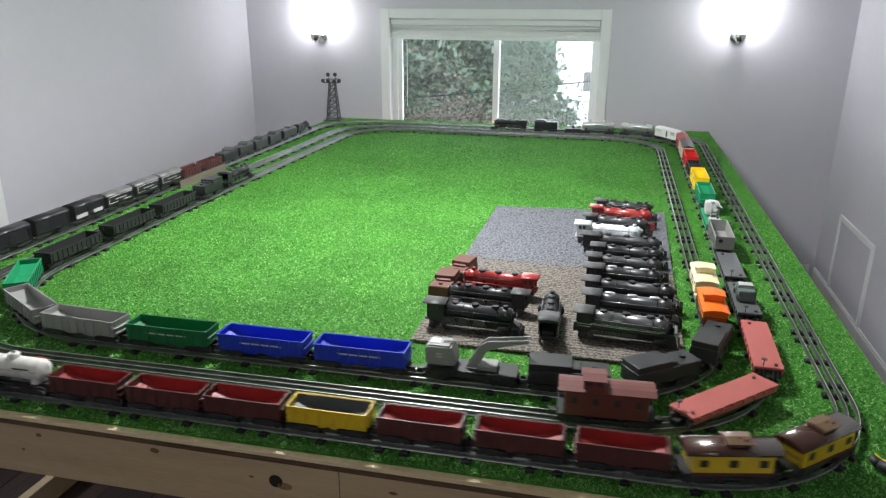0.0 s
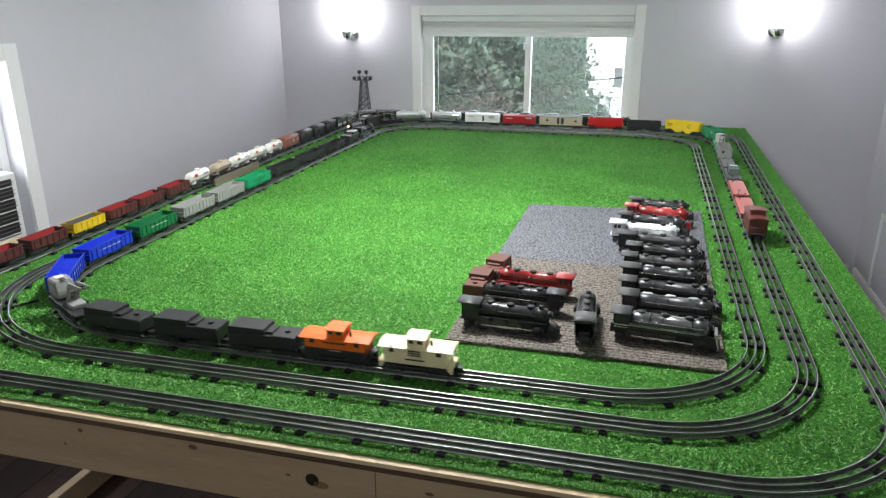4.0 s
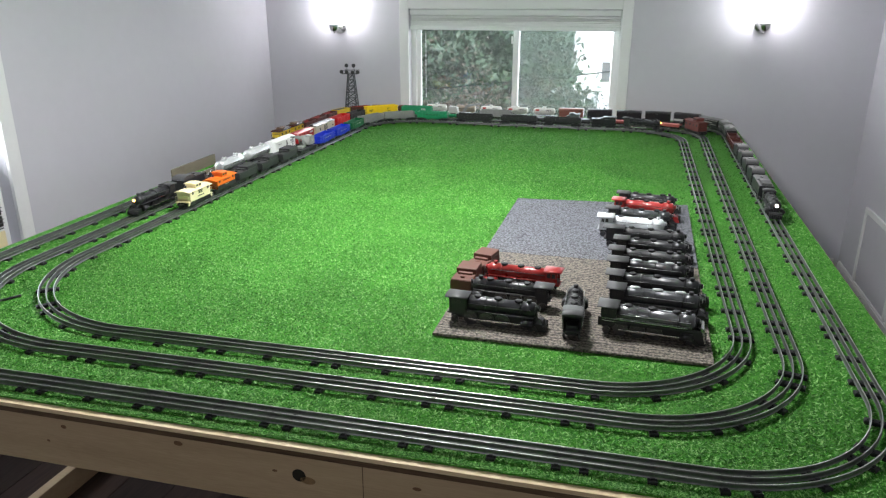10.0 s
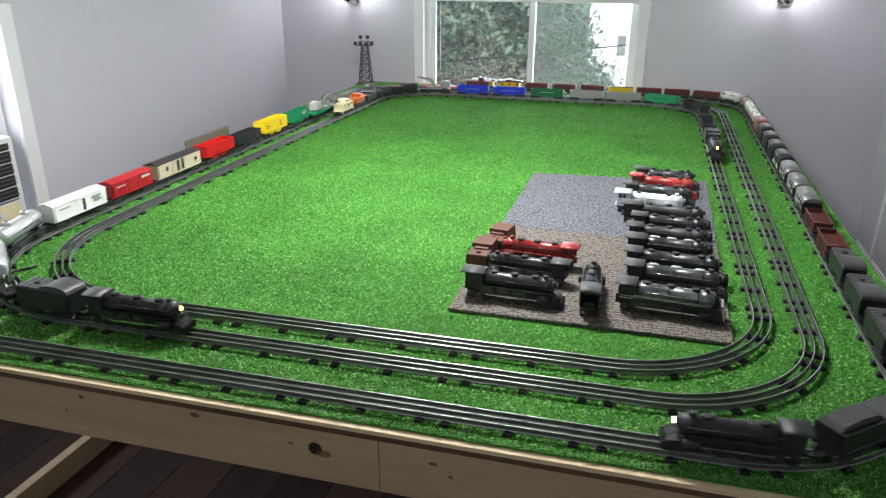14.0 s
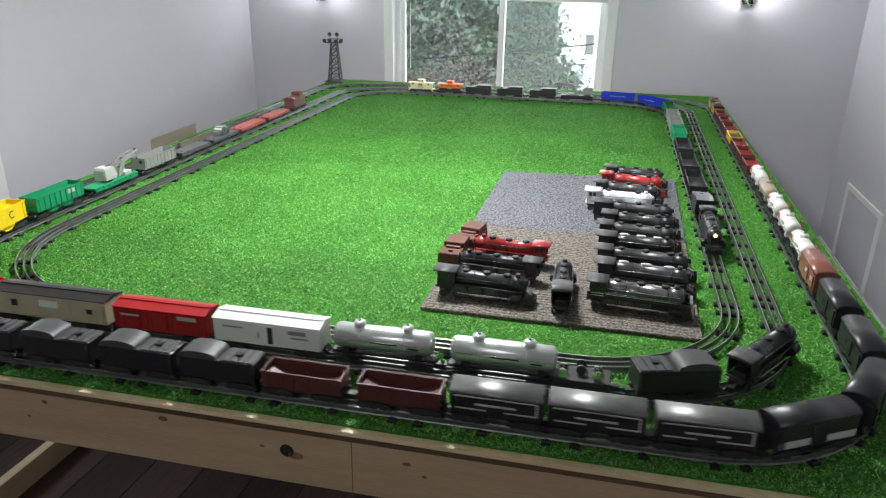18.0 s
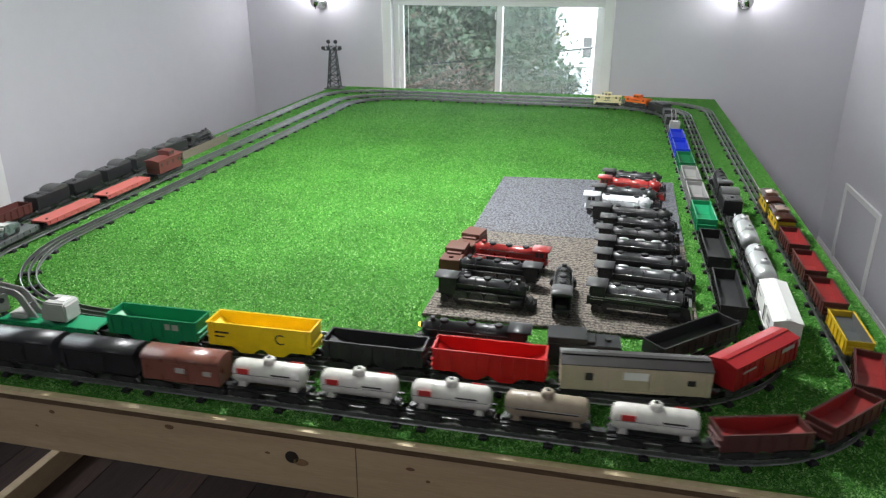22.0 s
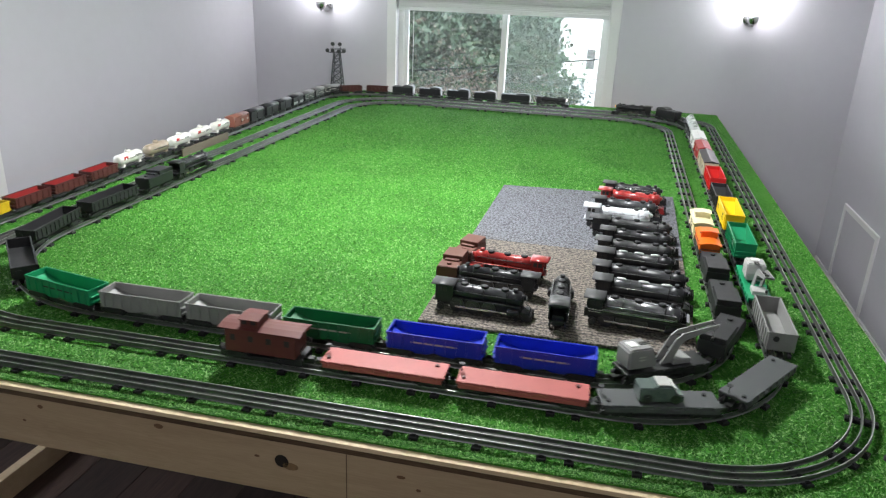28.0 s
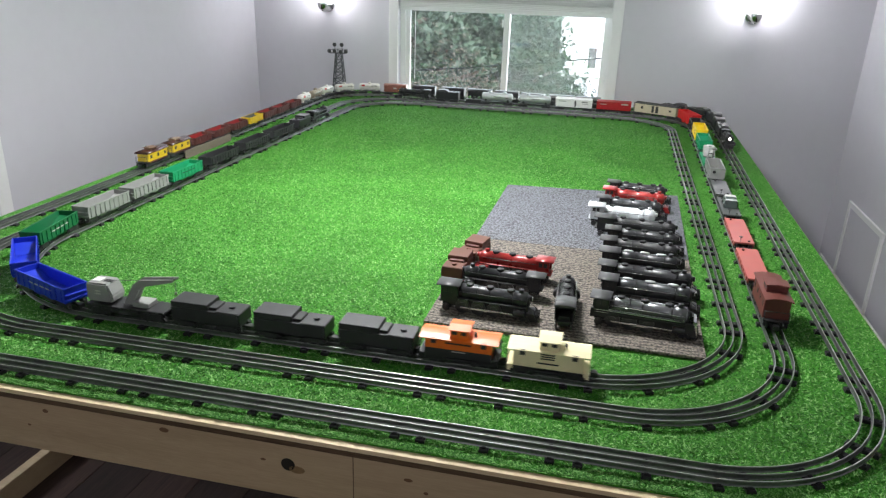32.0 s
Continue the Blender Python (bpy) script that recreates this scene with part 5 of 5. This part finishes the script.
# pliers with yellow and black grips
pl = thing("pliers", "pliers with yellow and black rubber grips", "pliers", m=pose(.545, 1.062, GRASS + .002, 0, 0, -48))
PLY_Y = mat("yellow_rubber", (0.80, 0.58, 0.02), .45, vary=.1, scale=60)
PLY_B = mat("black_rubber", (0.02, 0.02, 0.022), .6, vary=.2, scale=60)
for s, m, lab in ((1, PLY_Y, "yellow rubber grip"), (-1, PLY_B, "black rubber grip with a yellow seam")):
    bm = bmesh.new()
    pts = [(-.105, s * .026, .0065), (-.09, s * .030, .0085), (-.06, s * .029, .009), (-.03, s * .021, .008), (-.005, s * .010, .006)]
    for (x0, y0, r0), (x1, y1, r1) in zip(pts, pts[1:]):
        cyl(bm, (x0, y0, .010), (x1, y1, .010), r0, 12, r1)
    part("grip", bm, m, pl, lab)
    if s < 0:
        bm = bmesh.new()
        for (x0, y0, r0), (x1, y1, r1) in zip(pts, pts[1:]):
            cyl(bm, (x0, y0 + .006, .0175), (x1, y1 + .006, .0165), .0013, 6)
        part("seam", bm, PLY_Y, pl)
bm = bmesh.new()
cyl(bm, (0, 0, .004), (0, 0, .016), .011, 16)
sideprism(bm, [(.004, .005), (.06, .008), (.06, .013), (.004, .015)], -.009, .009)
part("jaws", bm, BRIGHT, pl)

# dark lead running from the inner to the middle track
bm = bmesh.new()
pts = [(-1.455, 1.30), (-1.475, 1.262), (-1.505, 1.225), (-1.54, 1.20)]
for a, b in zip(pts, pts[1:]):
    cyl(bm, (*a, GRASS + .004), (*b, GRASS + .004), .003, 6)
tagged(part("feeder_wire", bm, SATIN), "short black feeder wire between two tracks", "wire")
# ---- north window ----
def glass(name, rough=0.0, tint=(0.92, 0.95, 0.94)):
    m = bpy.data.materials.new(name)
    m.use_nodes = True
    nt = m.node_tree
    out = nt.nodes["Material Output"]
    tr, gl, mx = nt.nodes.new("ShaderNodeBsdfTransparent"), nt.nodes.new("ShaderNodeBsdfGlossy"), nt.nodes.new("ShaderNodeMixShader")
    tr.inputs[0].default_value = (*tint, 1)
    gl.inputs["Roughness"].default_value = 0.02
    fr = nt.nodes.new("ShaderNodeFresnel")
    fr.inputs[0].default_value = 1.45
    nt.links.new(fr.outputs[0], mx.inputs[0])
    nt.links.new(tr.outputs[0], mx.inputs[1])
    nt.links.new(gl.outputs[0], mx.inputs[2])
    # small even share of white diffuse mixed in as a milky haze
    haze, m2 = nt.nodes.new("ShaderNodeBsdfDiffuse"), nt.nodes.new("ShaderNodeMixShader")
    haze.inputs[0].default_value = (.8, .8, .8, 1)
    m2.inputs[0].default_value = 0.04
    nt.links.new(mx.outputs[0], m2.inputs[1])
    nt.links.new(haze.outputs[0], m2.inputs[2])
    nt.links.new(m2.outputs[0], out.inputs[0])
    return m


GLASS = glass("window_glass")
SCREEN = bpy.data.materials.new("insect_screen")
SCREEN.use_nodes = True
nt = SCREEN.node_tree
tr, df, mx = nt.nodes.new("ShaderNodeBsdfTransparent"), nt.nodes.new("ShaderNodeBsdfDiffuse"), nt.nodes.new("ShaderNodeMixShader")
df.inputs[0].default_value = (.20, .23, .21, 1)
mx.inputs[0].default_value = .18
nt.links.new(tr.outputs[0], mx.inputs[1])
nt.links.new(df.outputs[0], mx.inputs[2])
nt.links.new(mx.outputs[0], nt.nodes["Material Output"].inputs[0])

win = thing("window_1", "white sliding window with a raised blind", "window", kind="structure", m=FAR)
CW = .065
for name, b in (("casing", (WX0 - CW, WX0, -.018, 0, WZ0 - .02, WZ1 + CW)), ("casing", (WX1, WX1 + CW, -.018, 0, WZ0 - .02, WZ1 + CW)), ("casing", (WX0 + .0005, WX1 - .0005, -.018, 0, WZ1 + .0005, WZ1 + CW))):
    rbox(name, b, WHITE, win, r=.003)
rbox("window_sill", (WX0 - CW - .02, WX1 + CW + .02, -.05, .0, WZ0 - .045, WZ0 - .021), WHITE, win, r=.004)
GX0, GX1, MX0, MX1, GZ0, GZ1 = -1.540, -.222, -.885, -.845, .93, 1.60
rbox("window_frame", (WX0, GX0 - .030, .05, .12, WZ0, WZ1), VINYL, win, r=.002)
rbox("window_frame", (GX1 + .030, WX1, .05, .12, WZ0, WZ1), VINYL, win, r=.002)
rbox("window_frame", (GX0 - .030, GX1 + .030, .05, .12, WZ0, GZ0 - .03), VINYL, win, r=.002)
rbox("window_frame", (GX0 - .030, GX1 + .030, .05, .12, GZ1 + .03, WZ1), VINYL, win, r=.002)
for x0, x1, y, sc in ((GX0, MX0, .072, False), (MX1, GX1, .096, True)):
    sash = rbox("sash", (x0 - .030, x0, y, y + .022, GZ0, GZ1), VINYL, win, r=.002)
    rbox("sash_rail", (x1, x1 + .030 if sc else MX1, y, y + .022, GZ0, GZ1), VINYL, sash, r=.002)
    rbox("sash_rail", (x0 - .030, x1 + .030, y, y + .022, GZ0 - .03, GZ0 - .0005), VINYL, sash, r=.002)
    rbox("sash_rail", (x0 - .030, x1 + .030, y, y + .022, GZ1 + .0005, GZ1 + .03), VINYL, sash, r=.002)
    g = boxes("pane", [(x0 + .0002, x1 - .0002, y + .009, y + .012, GZ0 + .0002, GZ1 - .0002)], GLASS, sash)
    g.visible_shadow = False
    if sc:
        s_ = boxes("insect_screen", [(x0, x1 - .075, .151, .152, GZ0, GZ1)], SCREEN, sash, "fine dark insect screen")
        s_.visible_shadow = False
rbox("latch", (MX0 - .012, MX0 - .002, .060, .071, 1.42, 1.47), VINYL, win, r=.001)
blind = thing("window_blind", "white pleated blind drawn up to its headrail", "blind", m=FAR)
rbox("headrail", (WX0 + .006, WX1 - .006, .004, .044, 1.605, WZ1 - .004), VINYL, blind, r=.003)
for z0, z1 in ((1.588, 1.600), (1.576, 1.584)):
    rbox("pleat", (WX0 + .010, WX1 - .010, .012, .035, z0, z1), WHITE, blind, r=.002)
for k in range(3):
    rbox("pleat", (WX0 + .010, WX1 - .010, .007, .035, 1.5585 - k * .011, 1.5690 - k * .011), WHITE, blind, r=.001)
# added sheet that stops daylight leaking between the pleats
rbox("cloth_back", (WX0 + .010, WX1 - .010, .0355, .040, 1.536, 1.604), WHITE, blind, r=.0005)
rbox("bottom_rail", (WX0 + .008, WX1 - .008, .004, .042, 1.508, 1.5355), VINYL, blind, r=.003)
bm = bmesh.new()
cyl(bm, (GX0 + .055, .004, 1.50), (GX0 + .055, .004, 1.05), .002, 6)
part("wand", bm, VINYL, blind)

# ---- west window with an air conditioner ----
wv = thing("window_2", "white deep-set window beside the table", "window", kind="structure")
for b in ((XL, XL + .018, LY1, LY1 + .070, LZ0 - .10, LZ1 + .07), (XL, XL + .018, LY0 - .070, LY0, LZ0 - .10, LZ1 + .07), (XL, XL + .018, LY0 + .0005, LY1 - .0005, LZ1 + .0005, LZ1 + .07)):
    rbox("casing", b, WHITE, wv, r=.003)
rbox("window_sill", (XL - .06, XL + .045, LY0 - .12, LY1 + .12, LZ0 - .125, LZ0 - .101), WHITE, wv, r=.004)
for b in ((XL - .13, XL - .07, LY1 - .045, LY1, LZ0, LZ1), (XL - .13, XL - .07, LY0, LY0 + .045, LZ0, LZ1), (XL - .13, XL - .07, LY0 + .0455, LY1 - .0455, LZ1 - .045, LZ1), (XL - .13, XL - .07, LY0 + .0455, LY1 - .0455, 1.02, 1.065)):
    rbox("window_frame", b, VINYL, wv, r=.002)
g = boxes("pane", [(XL - .105, XL - .102, LY0 + .046, LY1 - .046, 1.066, LZ1 - .046)], GLASS, wv)
g.visible_shadow = False
ac = thing("air_conditioner", "white window air conditioner with dark louvres", "air conditioner")
rbox("housing", (XL - .10, XL + .02, 1.75, 2.39, .64, 1.015), VINYL, ac, r=.008)
rbox("grille_back", (XL + .0205, XL + .024, 1.79, 2.36, .74, .99), MARK, ac, r=.0005)
for k in range(14):
    o = rbox("louvre", (XL + .0245, XL + .034, 1.79, 2.36, .748 + k * .0175, .750 + k * .0175), DGREY if k % 3 else VINYL, ac, r=.0003)
rbox("control_panel", (XL + .0205, XL + .026, 1.79, 2.36, .66, .73), CREAMC, ac, r=.002)
for k in range(5):
    bm = bmesh.new()
    cyl(bm, (XL + .0262, 1.85 + k * .10, .695), (XL + .036, 1.85 + k * .10, .695), .012, 12)
    part("knob", bm, MARK if k % 2 else VINYL, ac)

# ---- east wall: hatch and outlet plates ----
ht = thing("wall_hatch", "small wall hatch in a white frame", "hatch", m=pose(XR, 0, 0))
HY0, HY1, HZ0, HZ1 = 3.905, 4.545, .05, .553
rbox("hatch_panel", (-.006, -.0005, HY0 + .03, HY1 - .03, HZ0 + .09, HZ1 - .03), WALL, ht)
for b in ((HY0, HY0 + .03, .0955, HZ1), (HY1 - .03, HY1, .0955, HZ1), (HY0 + .0305, HY1 - .0305, HZ1 - .03, HZ1)):
    rbox("hatch_frame", (-.014, -.0005, *b), WHITE, ht, r=.002)
for y0, y1, z0, z1, lab in ((3.36, 3.465, .336, .441, "white outlet plate on the wall"), (3.082, 3.178, .331, .446, "white outlet plate on the wall")):
    o = thing("outlet_plate", lab, "outlet", "wall outlets", m=pose(XR, 0, 0))
    rbox("plate", (-.006, -.0005, y0, y1, z0, z1), VINYL, o, r=.002)
    for z in (.35, .65):
        rbox("socket", (-.0075, -.0062, (y0 + y1) / 2 - .016, (y0 + y1) / 2 + .016, z0 + (z1 - z0) * z - .016, z0 + (z1 - z0) * z + .016), WHITE, o, r=.0005)

# ---- wall lamps ----
SHADE = mat("lit_glass_shade", (1, 1, 1), 0.3, emit=((.97, .97, 1.0), 6.5))
for x, z in ((-2.115, 1.522), (.665, 1.553)):
    s_ = thing("wall_lamp", "lit wall lamp with a chrome cup", "wall lamp", "wall lamps", m=FAR @ pose(x, -.11, z))
    bm = bmesh.new()
    lathe(bm, [(-.034, .006), (-.031, .018), (-.022, .028), (-.006, .034), (.012, .036), (.022, .034)], 24, "z")
    part("chrome_cup", bm, CHROME, s_)
    bm = bmesh.new()
    lathe(bm, [(-.042, .002), (-.040, .005), (-.0342, .006)], 12, "z")
    part("finial", bm, CHROME, s_)
    bm = bmesh.new()
    lathe(bm, [(.0225, .034), (.060, .046), (.120, .056), (.180, .060), (.225, .056), (.250, .044), (.256, .030)], 24, "z")
    part("glass_shade", bm, SHADE, s_, "glowing frosted glass shade")
    bm = bmesh.new()
    cyl(bm, (0, .109, .0), (0, .095, .0), .045, 22)
    cyl(bm, (0, .095, .0), (0, .03, .0), .008, 10)
    part("wall_plate", bm, CHROME, s_)

# ---- ceiling lamp over the table, out of view, taken from the highlights on car tops ----
cl = thing("ceiling_lamp", "unseen round flush ceiling lamp, lit", "ceiling lamp", "ceiling lamps", m=pose(-.70, 2.08, ZC))
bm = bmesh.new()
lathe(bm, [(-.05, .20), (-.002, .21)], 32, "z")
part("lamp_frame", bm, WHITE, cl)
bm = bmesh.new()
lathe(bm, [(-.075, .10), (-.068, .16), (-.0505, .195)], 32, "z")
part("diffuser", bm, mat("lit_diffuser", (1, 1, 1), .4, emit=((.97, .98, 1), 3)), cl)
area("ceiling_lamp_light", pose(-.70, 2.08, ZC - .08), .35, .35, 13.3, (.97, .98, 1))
# added fill: an invented copy behind the camera that brightens near faces
rear_fill_lamp = copy_thing(cl, pose(-.55, -.75, ZC))
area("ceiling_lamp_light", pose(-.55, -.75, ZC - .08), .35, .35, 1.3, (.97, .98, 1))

# ---- daylight in the two openings ----
area("sky_light_north", FAR @ look((-.87, .145, 1.25), (-.87, -3, .9)), 1.3, .62, 4, (.92, .96, 1))
area("sky_light_west", look((XL - .14, 1.9, 1.25), (1, 2.6, .9)), .95, .35, 3.5, (.92, .96, 1))

# ---- outside ----
LEAF = mat("leaf", (0.06, 0.095, 0.06), .5, vary=.5, scale=4)
LEAF2 = mat("grey_leaf", (0.10, 0.115, 0.10), .6, vary=.5, scale=4)
TWIG = mat("brown_shrub", (0.25, 0.195, 0.16), .8, vary=.4, scale=5)
BARK = mat("bark", (0.10, 0.075, 0.055), .9, vary=.4, scale=12, bump=.6, bump_scale=30)
LAWN = mat("lawn", (0.05, 0.09, 0.03), .95, vary=.4, scale=2)
SIDING = mat("white_siding", (0.82, 0.82, 0.82), .6, vary=.04, scale=2)
tagged(boxes("ground", [(-300, 300, -300, 600, -2.9, -2.8)], LAWN), "lawn outside the house", "ground", kind="structure")


tagged(boxes("driveway", [(-9, 14, 17, 39.5, -2.8, -2.79)], mat("pale_concrete", (0.55, 0.53, 0.49), .8, vary=.12, scale=.6, bump=.1, bump_scale=20)), "pale concrete driveway across the yard", "driveway", kind="structure")


def leaves(bm_v, bm_f, centre, spread, n, size, rng):
    for _ in range(n):
        d = Vector((rng.gauss(0, 1), rng.gauss(0, 1), rng.gauss(0, 1)))
        p = centre + Vector((d.x * spread[0], d.y * spread[1], d.z * spread[2]))
        a, b = Vector((rng.gauss(0, 1), rng.gauss(0, 1), rng.gauss(0, 1))).normalized(), Vector((rng.gauss(0, 1), rng.gauss(0, 1), rng.gauss(0, 1)))
        b = (b - a * a.dot(b)).normalized()
        s = size * rng.uniform(.6, 1.3)
        i = len(bm_v)
        bm_v += [p - a * s, p + b * s * .45, p + a * s, p - b * s * .45]
        bm_f.append((i, i + 1, i + 2, i + 3))


def tree(x, y, z0, h, spread, n, leafm, seed, label, size=.052):
    rng = random.Random(seed)
    t = thing("tree", label, "tree", "trees outside", m=pose(x, y, z0))
    bm = bmesh.new()
    cyl(bm, (0, 0, 0), (.1, 0, h * .55), .16, 10, .09)
    cyl(bm, (.1, 0, h * .55), (0, .1, h * .9), .09, 8, .03)
    tips = []
    for k in range(9):
        w = rng.uniform(0, 6.28)
        z = h * rng.uniform(.3, .8)
        e = Vector((math.cos(w) * spread * rng.uniform(.5, .95), math.sin(w) * spread * .7, z + rng.uniform(.2, .9)))
        cyl(bm, (.08, 0, z), e, .045, 6, .012)
        tips += [e, e * .6 + Vector((0, 0, z * .4))]
    part("trunk", bm, BARK, t)
    v, f = [], []
    hubs = tips + [Vector((0, 0, h * .95))]
    hubs = [e + Vector((rng.gauss(0, .3), rng.gauss(0, .3), rng.gauss(0, .3))) for e in hubs for _ in range(4)]
    for c in hubs:
        leaves(v, f, c, (.17, .17, .10), int(n / len(hubs) * rng.uniform(.4, 1.6)), size, rng)
    me = bpy.data.meshes.new("crown")
    me.from_pydata(v, [], f)
    me.materials.append(leafm)
    o = new("crown", me)
    o.parent = t


tree(-3.0, 8.8, -2.8, 5.4, 1.5, 19000, LEAF, 1, "leafy tree close outside the window")
tree(-1.78, 9.6, -2.8, 5.6, 1.0, 17000, LEAF, 2, "leafy tree close outside the window")
tree(-4.2, 10.5, -2.8, 6.2, 1.8, 15000, LEAF2, 3, "greyish leafy tree behind the others")
tree(-2.6, 12.0, -2.8, 5.4, 1.2, 14000, LEAF, 4, "leafy tree outside the window")
tree(-4.3, 14.0, -2.8, 6.8, 2.2, 15000, LEAF2, 6, "greyish leafy tree behind the others", .06)
rng = random.Random(9)
for x, y, z, m, lab in ((-2.1, 7.2, .72, TWIG, "brown twiggy shrub"), (-1.75, 7.9, .62, TWIG, "brown twiggy shrub"), (-.75, 7.8, .30, LEAF2, "greyish shrub")):
    v, f = [], []
    for _ in range(34):
        c = Vector((rng.gauss(0, .4), rng.gauss(0, .3), rng.uniform(-3.5, .35)))
        leaves(v, f, c, (.16, .16, .16), 200, .018, rng)
    me = bpy.data.meshes.new("shrub")
    me.from_pydata(v, [], f)
    me.materials.append(m)
    o = new("shrub", me)
    o.location = (x, y, z)
    tagged(o, lab + " outside the window", "shrub", "shrubs outside")

hs = thing("neighbour_house", "white house with a dark window across the yard", "house", m=pose(-.3, 40, -3.6))
boxes("wall", [(-3.5, 7, 0, 8, 0, 8.5)], SIDING, hs)
for k in range(40):
    boxes("siding_board", [(-3.52, 7.02, -.012, -.001, .02 + k * .21, .20 + k * .21)], SIDING, hs)
for x, z in ((-1.75, 1.3), (.9, 1.3), (-1.75, 4.4), (.9, 4.4)):
    w_ = boxes("window", [(x - .28, x + .28, -.05, -.013, z - .06, z + 1.1)], SIDING, hs)
    boxes("pane", [(x - .22, x + .22, -.06, -.051, z, z + .50)], DGREY, w_)
    boxes("pane", [(x - .22, x + .22, -.06, -.051, z + .54, z + 1.04)], DGREY, w_)
bm = bmesh.new()
prism(bm, [(-.4, 8.5), (4, 11), (8.4, 8.5)], -3.8, 7.3)
part("roof", bm, DGREY, hs)
bm = bmesh.new()
pts = [Vector((-8 + k * .5, 6.2, .960 + .122 * (-8 + k * .5 + 1.78) + .006 * (-8 + k * .5 + 1) ** 2)) for k in range(25)]
for a, b in zip(pts, pts[1:]):
    cyl(bm, a, b, .006, 5)
tagged(part("overhead_cable", bm, SATIN), "thin overhead cable across the yard", "cable")
# ---- floor planks ----
PLANK_W, PLANK_L = .192, 1.22
plank_bm = bmesh.new()
box(plank_bm, .0008, PLANK_W - .0008, .0008, PLANK_L - .0008, -.0118, 0)
bmesh.ops.bevel(plank_bm, geom=[e for e in plank_bm.edges if all(v.co.z > -.001 for v in e.verts)], offset=.0012, segments=1, affect="EDGES")
plank_mesh = bpy.data.meshes.new("plank")
plank_bm.to_mesh(plank_mesh)
plank_mesh.materials.append(FLOORM)
for i in range(int((XR - XL) / PLANK_W)):
    for k in range(-1, 5):
        y = YB + .5 + k * PLANK_L + (i * .37 % 1) * PLANK_L - .6
        if y < YB - .1:
            continue
        o = new("plank", plank_mesh)
        o.parent = floor
        o.location = (XL + i * PLANK_W, y, 0)
# ---- blades of the grass mat ----
rs = np.random.RandomState(3)
NB = 420000
u, v = rs.rand(NB), rs.rand(NB) ** 1.7
lx, rx = -1.779 - .171 * v, .568 - .026 * v
bx = lx + (rx - lx) * u
by = .8885 + .068 * u + (3.78 + 0 * u) * v
on_mat = (bx > -.415) & (bx < .190) & (by > 1.37) & (by < 2.58)
keep = ~on_mat
bx, by = bx[keep], by[keep]
n = len(bx)
ang = rs.rand(n) * 6.283
ln = .0042 + .004 * rs.rand(n)
wd = .0011 + .0013 * rs.rand(n)
ta = rs.rand(n) * 6.283
lean = ln * (.5 + .9 * rs.rand(n))
base = np.stack([bx, by, np.full(n, GRASS - .0011)], 1)
side = np.stack([np.cos(ang) * wd, np.sin(ang) * wd, 0 * wd], 1)
tip = base + np.stack([np.cos(ta) * lean, np.sin(ta) * lean, ln * .45], 1)
verts = np.concatenate([base - side, base + side, tip], 0)
idx = np.arange(n)
faces = np.stack([idx, idx + n, idx + 2 * n], 1)
me = bpy.data.meshes.new("grass_blades")
me.vertices.add(3 * n)
me.vertices.foreach_set("co", verts.astype(np.float32).ravel())
me.loops.add(3 * n)
me.loops.foreach_set("vertex_index", faces.astype(np.int32).ravel())
me.polygons.add(n)
me.polygons.foreach_set("loop_start", np.arange(0, 3 * n, 3, dtype=np.int32))
me.update()
me.materials.append(BLADEM)
tagged(new("grass_blades", me), "short artificial grass blades of the green mat", "grass", kind="stuff")


SLACK = {k: LOOPS[k].slack(GO[k][0]) for k in LOOPS}


def way(name, t):
    """Distance gone at t, gliding through the seconds' marks."""
    rows = GO[name][1]
    n = len(rows)
    i = max(0, min(n - 2, int(t)))
    u, v, k = rows[i], rows[i + 1], t - i
    m0 = (v - rows[i - 1]) / 2 if i else v - u
    m1 = (rows[i + 2] - u) / 2 if i + 2 < n else v - u
    return u * (2 * k ** 3 - 3 * k ** 2 + 1) + m0 * (k ** 3 - 2 * k ** 2 + k) + v * (3 * k ** 2 - 2 * k ** 3) + m1 * (k ** 3 - k ** 2)


def motions():
    for name, ob, off, half in MOVERS:
        loop, sign = LOOPS[name], GO[name][0]
        rows = []
        for i in range(129):
            t = i * .25
            s = sign * swap(SLACK[name], way(name, t) - off, False)
            a, b = loop.at(s - half * .62)[0], loop.at(s + half * .62)[0]
            c = (a + b) / 2
            d = (b - a) * sign
            rows.append((t, pose(c.x, c.y, RAIL, 0, 0, math.degrees(math.atan2(d.y, d.x)))))
        walk(ob, rows)


motions()
